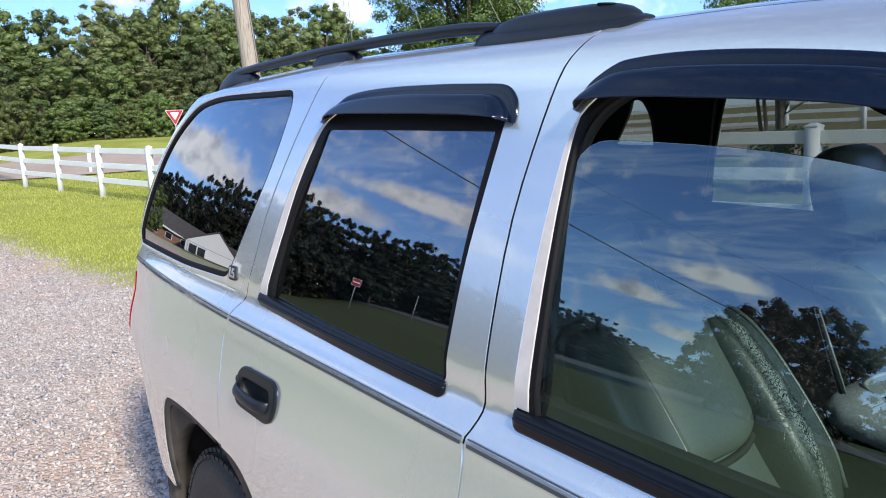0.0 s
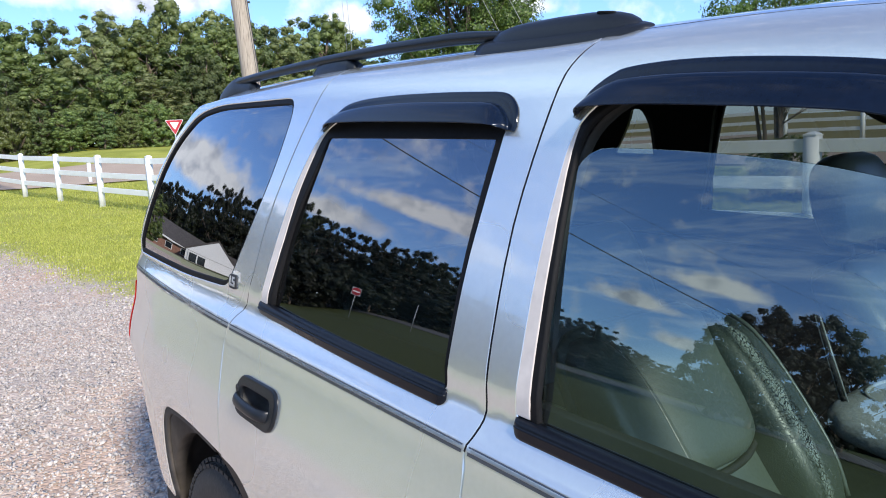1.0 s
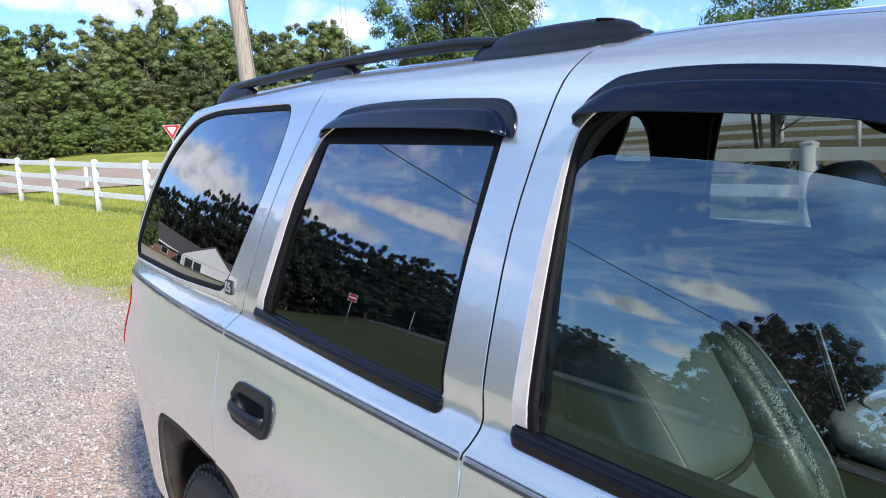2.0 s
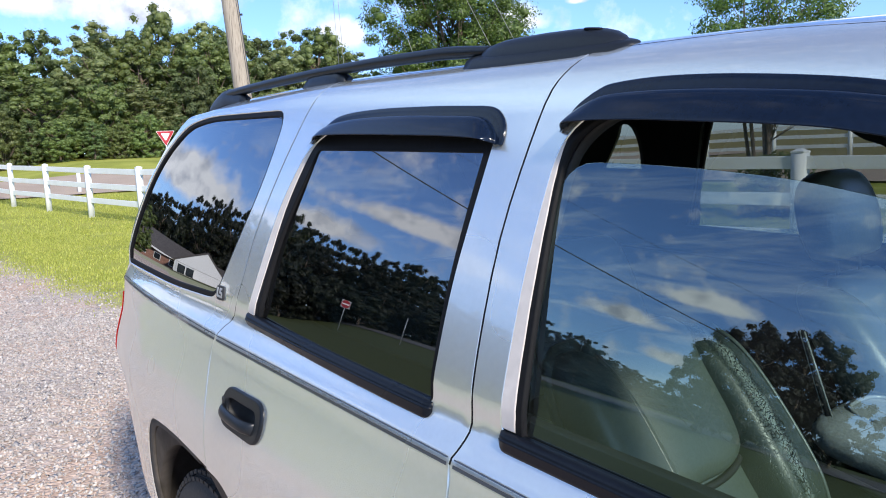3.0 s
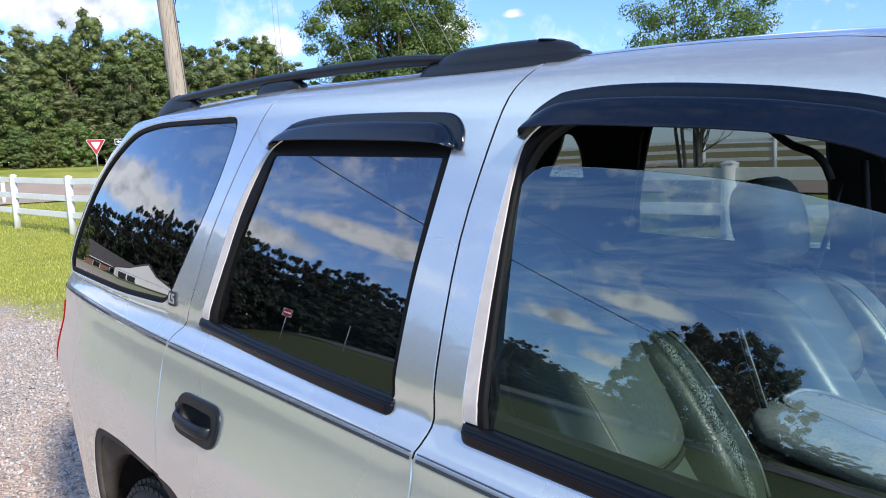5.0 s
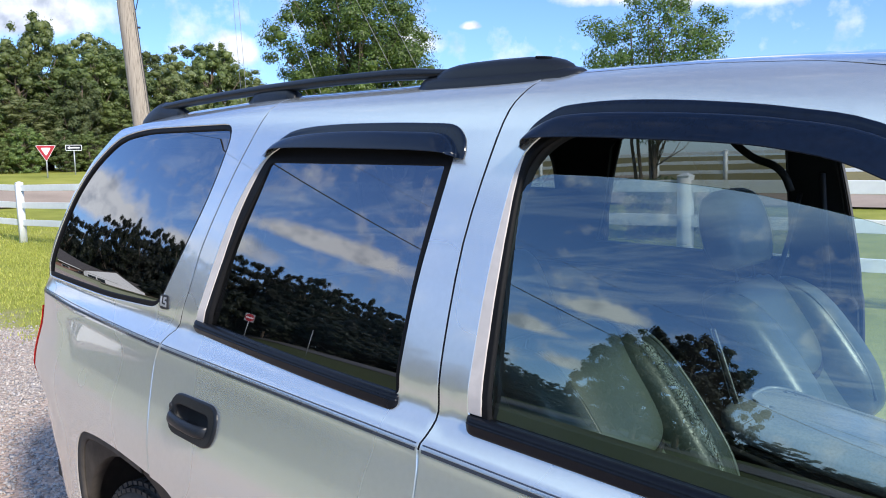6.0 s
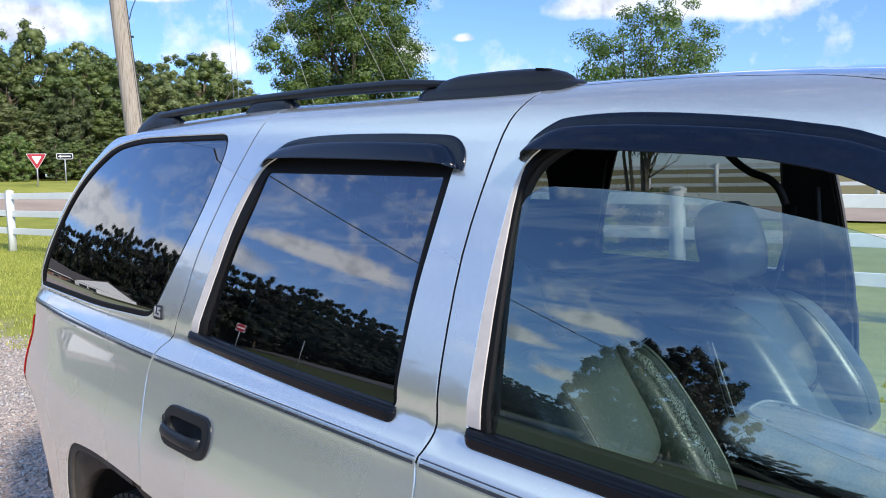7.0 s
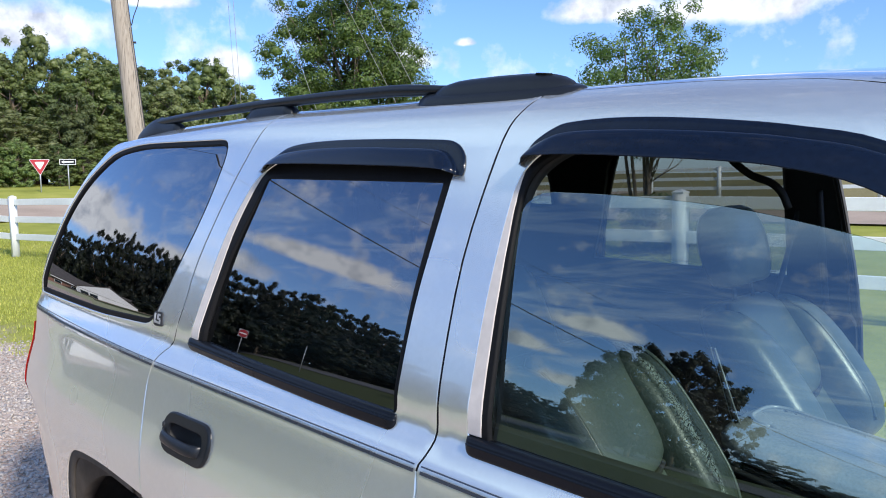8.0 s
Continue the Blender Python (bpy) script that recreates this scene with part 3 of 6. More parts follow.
def opening(poly, side):
    """The far side's openings sit a little further back and reach a little higher."""
    if side > 0 and poly is WIN_R:
        return WIN_R_FAR
    return [(x - 0.055, 1.55 + (v - 1.55) * 1.5 if v > 1.55 and x < 1.08 else v) for x, v in poly] if side > 0 else poly


GAP = 0.0034


def rear_x(v):
    """Where the side turns into the tailgate."""
    return interp(v, [0.5, 1.17, 1.29, 1.46, 1.575, 1.66, 1.72, 1.768, 1.85, 2.0, 2.51], [-0.955, -0.950, -0.925, -0.831, -0.712, -0.572, -0.475, -0.37, -0.60, -0.78, -0.86])


def quarter(side):
    out = [(0.362 - GAP, 1.765)] + moved(curve_pts(SHUT_C, 3)[1:-1], -GAP) + [(0.131 - GAP, 0.789)] + curve_pts(ARCH_BACK, 3) + [(-0.56, 0.45), (-0.955, 0.52)] + [(rear_x(v), v) for v in (0.8, 1.0, 1.17, 1.29, 1.38, 1.46, 1.52, 1.575, 1.62, 1.66, 1.69, 1.72, 1.745)] + [(-0.37, 1.765)]
    return sheet("quarter_panel", out, [WIN_Q], PAINT, suv, side, grid=0.03)


def rear_door(side):
    out = moved(curve_pts(SHUT_C, 3), GAP) + [(x + 0.006, v) for x, v in curve_pts(ARCH, 3)] + moved(curve_pts(SHUT_B, 3)[::-1], -GAP)
    return sheet("rear_door", out, [opening(WIN_R, side), rounded([(0.230, 0.939), (0.424, 0.940), (0.429, 1.015), (0.233, 1.011)], 0.035)], PAINT, suv, side, grid=0.03)


def front_door(side):
    out = moved(curve_pts(SHUT_B, 3), GAP) + [(2.245, 0.36), (2.245, 1.10), (2.262, 1.17), (2.12, 1.36), (1.96, 1.53), (1.83, 1.645), (1.72, 1.715), (1.60, 1.752), (1.45, 1.765)]
    return swung(sheet("front_door", out, [opening(WIN_F, side)], PAINT, suv, side, grid=0.03, label="front door, wide open" if side > 0 else ""), side)


HINGE = Vector((2.245, 0.985, 0.0))
SWING = Matrix.Translation(HINGE) @ Matrix.Rotation(radians(-66), 4, "Z") @ Matrix.Translation(-HINGE)


def swung(ob, side):
    """The driver's door stands wide open on its front hinge."""
    if side > 0:
        ob.matrix_local = SWING
    return ob


def pane_surface(dx_plan, slope, curve, lo, x_ref, k_plan):
    """A pane's own gently barrelled surface: out of the opening's bottom edge, leaning in."""
    def f(x, v, off=0.0):
        base = skin(x_ref, lo)
        y = base.y + dx_plan + slope * (v - lo) + curve * (v - lo) ** 2 + k_plan * (x - x_ref) ** 2
        return Vector((x, y + off, v))
    return f


PANE_Q = lambda x, v, off=0.0: skin(x, v, 0.010 + off)
PANE_R = pane_surface(0.016, 0.218, 0.130, 1.20, 0.65, 0.012)
PANE_F = pane_surface(0.018, 0.215, 0.130, 1.20, 1.65, 0.012)


def grow(poly, d):
    """An outline pushed outwards by d."""
    out = []
    s = 1 if area2(poly) > 0 else -1
    k = len(poly)
    for i in range(k):
        a, b = Vector(poly[i - 1]), Vector(poly[(i + 1) % k])
        t = (b - a)
        t = t.normalized() if t.length > 1e-9 else Vector((1, 0))
        out.append((poly[i][0] + t.y * d * s, poly[i][1] - t.x * d * s))
    return out


def windows(side):
    # fixed quarter light with its broad black seal
    seal = sheet("window_seal", grow(WIN_Q, -0.002), [grow(WIN_Q, -0.0125)], RUBBER, suv, side, off=0.004, thick=0.02, grid=0.02, lip=0.002)
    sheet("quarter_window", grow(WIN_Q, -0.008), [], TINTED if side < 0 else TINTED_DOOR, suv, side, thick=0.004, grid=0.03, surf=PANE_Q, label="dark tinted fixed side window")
    # rear door: run channel and pane
    sheet("window_channel", grow(opening(WIN_R, side), -0.001), [GLASS_R if side < 0 else grow(opening(WIN_R, side), -0.012)], RUBBER, suv, side, off=0.0035, thick=0.014, grid=0.02, lip=0.002)
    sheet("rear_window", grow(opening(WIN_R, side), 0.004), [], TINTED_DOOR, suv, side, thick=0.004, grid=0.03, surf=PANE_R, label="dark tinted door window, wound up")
    # front door: channel, and a pane wound a hand's width down
    fc = sheet("window_channel", grow(opening(WIN_F, side), -0.001), [GLASS_F if side < 0 else grow(opening(WIN_F, side), -0.013)], RUBBER, suv, side, off=0.0035, thick=0.012, grid=0.02, lip=0.002)
    pane = [(1.158, 1.16, 0.01), (2.12, 1.15, 0.01), (2.05, 1.30, 0.1), (1.93, 1.425, 0.1), (1.80, 1.490, 0.1), (1.715, 1.517, 0.1), (1.64, 1.532, 0.1), (1.53, 1.551, 0.1), (1.36, 1.562, 0.1), (1.180, 1.564, 0.055), (1.154, 1.42, 0.1)]
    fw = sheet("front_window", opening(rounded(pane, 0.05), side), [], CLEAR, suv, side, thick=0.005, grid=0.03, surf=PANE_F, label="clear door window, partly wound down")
    swung(fc, side), swung(fw, side)


def worn_lit_edge(side):
    """Chipped paint, coloured pale as if sunlit, on the inner return of the door frames, beside the run channels."""
    for outer, inner in (
        ([(0.240, 1.188), (0.251, 1.2375), (0.277, 1.34), (0.303, 1.440), (0.339, 1.516), (0.376, 1.580), (0.405, 1.604)], [(0.270, 1.188), (0.283, 1.2425), (0.308, 1.34), (0.331, 1.440), (0.357, 1.512), (0.386, 1.571), (0.410, 1.598)]),
        ([(1.156, 1.180), (1.1525, 1.24), (1.1495, 1.36), (1.1500, 1.48), (1.1555, 1.56), (1.165, 1.612)], [(1.184, 1.180), (1.1795, 1.24), (1.1725, 1.36), (1.1680, 1.48), (1.1665, 1.56), (1.172, 1.610)])):
        a, b = curve_pts(outer, 5), curve_pts(inner, 5)
        rng_e = np.random.default_rng(len(a))
        b = [(x + rng_e.normal(scale=0.0003), v) for x, v in b]
        sheet("frame_edge", [(x + 0.0015, v) for x, v in a] + b[::-1], [], PALE_TRIM, suv, side, off=0.0012, thick=0.012, grid=0.02, lip=0.002, label="worn paint edge, coloured pale as if sunlit")


def mouldings(side):
    sec = [(-0.0185, -0.003), (-0.0180, 0.0045), (-0.0150, 0.0075), (-0.004, 0.0120), (-0.0015, 0.0130), (0.0002, 0.0116), (0.0012, 0.0100), (0.0028, 0.0104), (0.0062, 0.0090), (0.0098, 0.0050), (0.0108, -0.002), (0.0108, -0.012)]
    for a, b in ((0.238, 0.990), (1.158, 2.13)):
        z0, z1, z2 = (1.180, 1.1660, 1.1615) if a < 1 else (1.1655, 1.1640, 1.1600)
        zz = lambda f: z0 + (4 * z1 - 3 * z0 - z2) * f + (2 * z0 - 4 * z1 + 2 * z2) * f * f
        fs = [0, 0.0025, 0.006, 0.012, 0.02] + [i / 26 for i in range(1, 26)] + [0.98, 0.988, 0.994, 0.9975, 1]
        strip_ob = sweep("belt_moulding", [(lerp(a, b, f), zz(f)) for f in fs], sec, MOULD, suv, side, "black rubber belt moulding", ends=0.018)
        if a > 1:
            swung(strip_ob, side)


def stripes(side):
    for a, b in ((-0.97, 0.098), (0.112, 1.068), (1.084, 2.24)):
        for lo, hi in ((1.1002, 1.1058), (1.1116, 1.1138)):
            V, F = [], []
            n = int((b - a) / 0.04)
            for i in range(n + 1):
                x = lerp(a, b, i / n)
                rise = 0.010 * smoothstep(-x, -0.2, 0.9)
                V += [flip(side, skin(x, lo + rise, -0.0009)), flip(side, skin(x, hi + rise, -0.0009))]
                if i:
                    f = (2 * i - 2, 2 * i, 2 * i + 1, 2 * i - 1)
                    F.append(f if side < 0 else f[::-1])
            line_ob = put_mesh("pinstripe", V, F, STRIPE, suv, True, "dark blue grey pinstripe")
            if a > 1.07:
                swung(line_ob, side)


def visor(name, top, ridge, lip, side, label, front=0.0):
    """A smoked wind deflector: a flange taped to the door frame, a bulged hood that rises from a ridge, and a free lower edge."""
    n = 56
    T, R, L = (curve_pts(p, 12) for p in (top, ridge, lip))
    def at(P, f):
        k = f * (len(P) - 1)
        i = min(int(k), len(P) - 2)
        return Vector((lerp(P[i][0], P[i + 1][0], k - i), lerp(P[i][1], P[i + 1][1], k - i)))
    # (0 to 1: flange, 1 to 2: hood; outward lift)
    rows = [(0.0, 0.0005), (0.02, 0.0030), (0.12, 0.0042), (0.5, 0.0046), (0.93, 0.0048), (1.0, 0.0052), (1.012, 0.0085), (1.03, 0.0125), (1.07, 0.0160), (1.14, 0.0190), (1.28, 0.0225), (1.5, 0.0268), (1.75, 0.0312), (1.96, 0.0345), (2.0, 0.0348), (2.01, 0.0338), (1.995, 0.0322), (1.93, 0.0310), (1.5, 0.0190), (1.25, 0.0060)]
    V, F = [], []
    for i in range(n + 1):
        f = i / n
        t, r, l = at(T, f), at(R, f), at(L, f)
        e = 0.10 + 0.90 * smoothstep(f, 0.0, 0.16)
        e = min(e, lerp(1.0, front, smoothstep(f, 0.90, 1.0)))
        for k, o in rows:
            p = t.lerp(r, k) if k <= 1 else r.lerp(l, k - 1)
            V.append(flip(side, skin(p.x, p.y, -(o if o < 0.0053 else 0.005 + (o - 0.005) * e))))
    m = len(rows)
    for i in range(n):
        for k in range(m - 1):
            q = (i * m + k, i * m + k + 1, (i + 1) * m + k + 1, (i + 1) * m + k)
            F.append(q if side < 0 else q[::-1])
    F.append(tuple(n * m + k for k in range(5, m - 1)) if side < 0 else tuple(n * m + k for k in range(5, m - 1))[::-1])
    return put_mesh(name, V, F, GLOSSBLACK, suv, True, label)


def visors(side):
    visor("window_visor",
          [(0.383, 1.590), (0.418, 1.616), (0.448, 1.632), (0.485, 1.647), (0.555, 1.6555), (0.661, 1.659), (0.758, 1.6585), (0.847, 1.657), (0.928, 1.654), (0.980, 1.6515), (1.0035, 1.6465), (1.0217, 1.635), (1.034, 1.6195), (1.039, 1.599), (1.038, 1.587)],
          [(0.386, 1.589), (0.414, 1.604), (0.446, 1.618), (0.490, 1.630), (0.575, 1.6375), (0.680, 1.640), (0.775, 1.6395), (0.862, 1.637), (0.935, 1.6345), (0.972, 1.6315), (0.993, 1.625), (1.008, 1.615), (1.0175, 1.605), (1.0225, 1.595), (1.0235, 1.588)],
          [(0.390, 1.588), (0.420, 1.592), (0.455, 1.5955), (0.500, 1.5975), (0.580, 1.598), (0.680, 1.597), (0.775, 1.5955), (0.855, 1.594), (0.920, 1.5925), (0.958, 1.591), (0.980, 1.590), (0.997, 1.589), (1.008, 1.588), (1.015, 1.5875), (1.019, 1.587)], side, "smoked dark plastic window visor", 0.72)
    visor("window_visor",
          [(1.160, 1.606), (1.1655, 1.6185), (1.1785, 1.640), (1.195, 1.6545), (1.216, 1.667), (1.240, 1.6745), (1.312, 1.679), (1.404, 1.6765), (1.512, 1.6675), (1.60, 1.6555), (1.704, 1.632), (1.86, 1.555), (2.02, 1.425), (2.08, 1.36)],
          [(1.163, 1.605), (1.174, 1.616), (1.190, 1.631), (1.208, 1.642), (1.228, 1.651), (1.255, 1.6555), (1.318, 1.657), (1.405, 1.6545), (1.512, 1.6475), (1.60, 1.638), (1.702, 1.617), (1.85, 1.545), (2.01, 1.415), (2.076, 1.352)],
          [(1.166, 1.604), (1.176, 1.607), (1.192, 1.6095), (1.211, 1.6105), (1.234, 1.611), (1.262, 1.6112), (1.325, 1.610), (1.410, 1.606), (1.515, 1.6005), (1.600, 1.592), (1.700, 1.568), (1.83, 1.500), (2.00, 1.380), (2.072, 1.345)], side, "smoked dark plastic window visor", 0.3)


def door_handle(side):
    h = new("door_handle")
    h.parent = suv
    h["label"] = "dark grey plastic pull handle"
    frame_out = rounded([(0.226, 0.932), (0.434, 0.933), (0.440, 1.024), (0.230, 1.019)], 0.042)
    cup = rounded([(0.241, 0.949), (0.414, 0.950), (0.418, 1.005), (0.244, 1.002)], 0.030)
    sheet("bezel", frame_out, [cup], BLACK, h, side, off=-0.009, thick=0.012, grid=0.015, lip=0.004)
    # hollow behind the grip
    V, F = [], []
    cup_d = dense(cup, 0.012)
    k = len(cup_d)
    cx, cv = 0.322, 0.977
    for depth, s in ((-0.006, 1.0), (0.020, 0.94), (0.034, 0.70), (0.036, 0.0)):
        for x, v in cup_d:
            V.append(flip(side, skin(lerp(cx, x, s), lerp(cv, v, s), depth)))
    for r in range(3):
        for i in range(k):
            j = (i + 1) % k
            q = (r * k + i, r * k + j, (r + 1) * k + j, (r + 1) * k + i)
            F.append(q)
    put_mesh("cup", V, F, INNER, h, True)
    pts = [(0.234, 0.968, 0.000), (0.246, 0.968, 0.012), (0.262, 0.966, 0.021), (0.32, 0.964, 0.025), (0.375, 0.963, 0.022), (0.402, 0.964, 0.012), (0.412, 0.964, -0.004)]
    V, F = [], []
    m = 12
    path = curve_pts(pts, 4)
    for x, v, o in path:
        for j in range(m):
            w = 2 * math.pi * j / m
            V.append(flip(side, skin(x, v + 0.0135 * math.cos(w), -(o + 0.0075 * math.sin(w)))))
    for i in range(len(path) - 1):
        for j in range(m):
            j2 = (j + 1) % m
            F.append((i * m + j, i * m + j2, (i + 1) * m + j2, (i + 1) * m + j))
    F += [tuple(range(m)), tuple((len(path) - 1) * m + j for j in range(m))]
    put_mesh("grip", V, F, BLACK, h, True)
    V, F = tube([flip(side, skin(0.232, 0.988, 0.002)), flip(side, skin(0.232, 0.988, -0.010))], 0.007, 14)
    put_mesh("lock_cylinder", V, F, SILVERTRIM, h, True)


def badge(side):
    """Small raised trim badge of two joined plain shapes."""
    out = rounded([(0.047, 1.194), (0.092, 1.196), (0.088, 1.230), (0.043, 1.228)], 0.008)
    b = sheet("trim_badge", out, [], SILVERTRIM, suv, side, off=-0.004, thick=0.006, grid=0.008, lip=0.001, label="small dark trim badge with two pale shapes")
    for x0, v0, x1, v1 in ((0.0515, 1.202, 0.0575, 1.225), (0.0515, 1.2015, 0.067, 1.2065), (0.070, 1.2015, 0.086, 1.2055), (0.081, 1.2055, 0.086, 1.2120), (0.070, 1.2115, 0.085, 1.2150), (0.069, 1.2140, 0.0740, 1.2210), (0.069, 1.2205, 0.083, 1.2245)):
        sheet("badge_bar", [(x0, v0), (x1, v0), (x1, v1), (x0, v1)], [], BADGEPALE, b, side, off=-0.0055, thick=0.003, grid=0.02, lip=0.0005)


def roof():
    xs = [-0.93 + 0.045 * i for i in range(62)]
    vs = [1.768, 1.79, 1.82, 1.86, 1.91, 1.97, 2.05, 2.15, 2.27, 2.39, 2.51]
    V, N = [], []
    for i in range(62):
        f = i / 61
        xr = [lerp(rear_x(v), 1.815, f) for v in vs]
        vr = [interp(xr[0], [1.45, 1.60, 1.72, 1.83], [1.768, 1.755, 1.718, 1.648])] + vs[1:]
        row = [skin(x, v) for x, v in zip(xr, vr)]
        nr = [skin_normal(x, min(v, 2.497)) for x, v in zip(xr, vr)]
        V += row + [flip(1, p) for p in row[-2::-1]]
        N += nr + [flip(1, p) for p in nr[-2::-1]]
    m = 2 * len(vs) - 1
    F = [(i * m + k, (i + 1) * m + k, (i + 1) * m + k + 1, i * m + k + 1) for i in range(len(xs) - 1) for k in range(m - 1)]
    put_mesh("roof_panel", V, F, PAINT, suv, True, "", N)
    for side in (-1, 1):
        sweep("roof_ditch_seal", [(x, 1.7665) for x in xs if -0.36 < x < 1.45], [(-0.004, -0.006), (-0.003, -0.001), (0.003, -0.001), (0.004, -0.006)], PAINT, suv, side)
    # headliner under it
    V = []
    vv = [1.728, 1.75, 1.80, 1.88, 1.97, 2.15, 2.33, 2.51]
    for x in xs:
        row = [skin(max(x, rear_x(v) + 0.05), v, 0.045) for v in vv]
        V += row + [flip(1, p) for p in row[-2::-1]]
    m = 2 * len(vv) - 1
    F = [(i * m + k, i * m + k + 1, (i + 1) * m + k + 1, (i + 1) * m + k) for i in range(len(xs) - 1) for k in range(m - 1)]
    put_mesh("headliner", V, F, HEADLINE, suv, True)


def roof_rail(side):
    r = new("roof_rail")
    r.parent = suv
    r["label"] = "black plastic roof rail with front pod"
    y0 = -0.722
    def base(x):
        return Vector((x, y0, skin(x, 1.787).z))
    # bar: an oval section, bowed along its length
    prof_x = [-0.40, -0.36, -0.20, 0.0, 0.20, 0.50, 0.74, 0.90]
    prof_z = [1.733, 1.737, 1.746, 1.754, 1.760, 1.764, 1.762, 1.753]
    V, F = [], []
    m = 12
    n = 44
    for i in range(n + 1):
        x = lerp(-0.40, 0.90, i / n)
        c = Vector((x, y0, interp(x, prof_x, prof_z)))
        w = min(0.55 + 0.45 * smoothstep(x, -0.40, -0.34), 0.7 + 0.3 * smoothstep(0.90 - x, 0.0, 0.12))
        for j in range(m):
            a = 2 * math.pi * j / m
            V.append(flip(side, c + Vector((0, 0.016 * math.cos(a) * w, 0.0125 * math.sin(a) * w))))
    for i in range(n):
        for j in range(m):
            j2 = (j + 1) % m
            F.append((i * m + j, i * m + j2, (i + 1) * m + j2, (i + 1) * m + j))
    F += [tuple(range(m)), tuple(n * m + j for j in range(m))]
    put_mesh("rail_bar", V, F, BLACK, r, True)
    def pod(name, xs, tops, half):
        V, F = [], []
        sec = [(-1.0, -0.006), (-0.96, 0.25), (-0.80, 0.72), (-0.5, 0.95), (0, 1.0), (0.5, 0.95), (0.80, 0.72), (0.96, 0.25), (1.0, -0.006)]
        for x, t, hw in zip(xs, tops, half):
            c = base(x)
            for s, f in sec:
                p = c + Vector((0, s * hw, 0))
                zz = skin(x, 1.787 + s * hw).z
                V.append(flip(side, Vector((x, c.y + s * hw, (zz - 0.004) + (t + 0.004) * max(f, 0)))))
        m = len(sec)
        for i in range(len(xs) - 1):
            for k in range(m - 1):
                F.append((i * m + k, (i + 1) * m + k, (i + 1) * m + k + 1, i * m + k + 1))
        F += [tuple(range(m)), tuple((len(xs) - 1) * m + k for k in range(m))[::-1]]
        put_mesh(name, V, F, BLACK, r, True)
    pod("pod_base", [0.832, 0.836, 0.86, 0.95, 1.05, 1.14, 1.185, 1.203, 1.212], [0.006, 0.013, 0.015, 0.015, 0.014, 0.0125, 0.009, 0.005, 0.001], [0.026, 0.031, 0.034, 0.0365, 0.037, 0.035, 0.029, 0.020, 0.010])
    pod("front_pod", [0.862, 0.872, 0.892, 0.918, 0.95, 1.023, 1.095, 1.141, 1.166, 1.184, 1.196], [0.014, 0.022, 0.0285, 0.0325, 0.034, 0.0345, 0.033, 0.029, 0.0225, 0.014, 0.004], [0.018, 0.022, 0.0255, 0.028, 0.0295, 0.0305, 0.0295, 0.027, 0.0225, 0.016, 0.008])
    dimple = [(1.128 + 0.016 * math.cos(a), y0 - 0.004 + 0.008 * math.sin(a)) for a in [2 * math.pi * i / 20 for i in range(21)]]
    bar("bolt_recess", [flip(side, Vector((x, y, skin(x, 1.787).z + 0.0285 - 0.10 * (x - 1.128)))) for x, y in dimple], 0.0022, RUBBER, r, 6)
    pod("middle_foot", [0.165, 0.190, 0.22, 0.28, 0.335, 0.365], [0.008, 0.024, 0.026, 0.026, 0.023, 0.007], [0.017, 0.018, 0.018, 0.018, 0.018, 0.015])
    pod("rear_foot", [-0.505, -0.49, -0.46, -0.42, -0.38, -0.35, -0.30, -0.25, -0.22], [0.004, 0.012, 0.023, 0.033, 0.040, 0.042, 0.026, 0.018, 0.005], [0.010, 0.015, 0.018, 0.0195, 0.020, 0.019, 0.016, 0.016, 0.012])


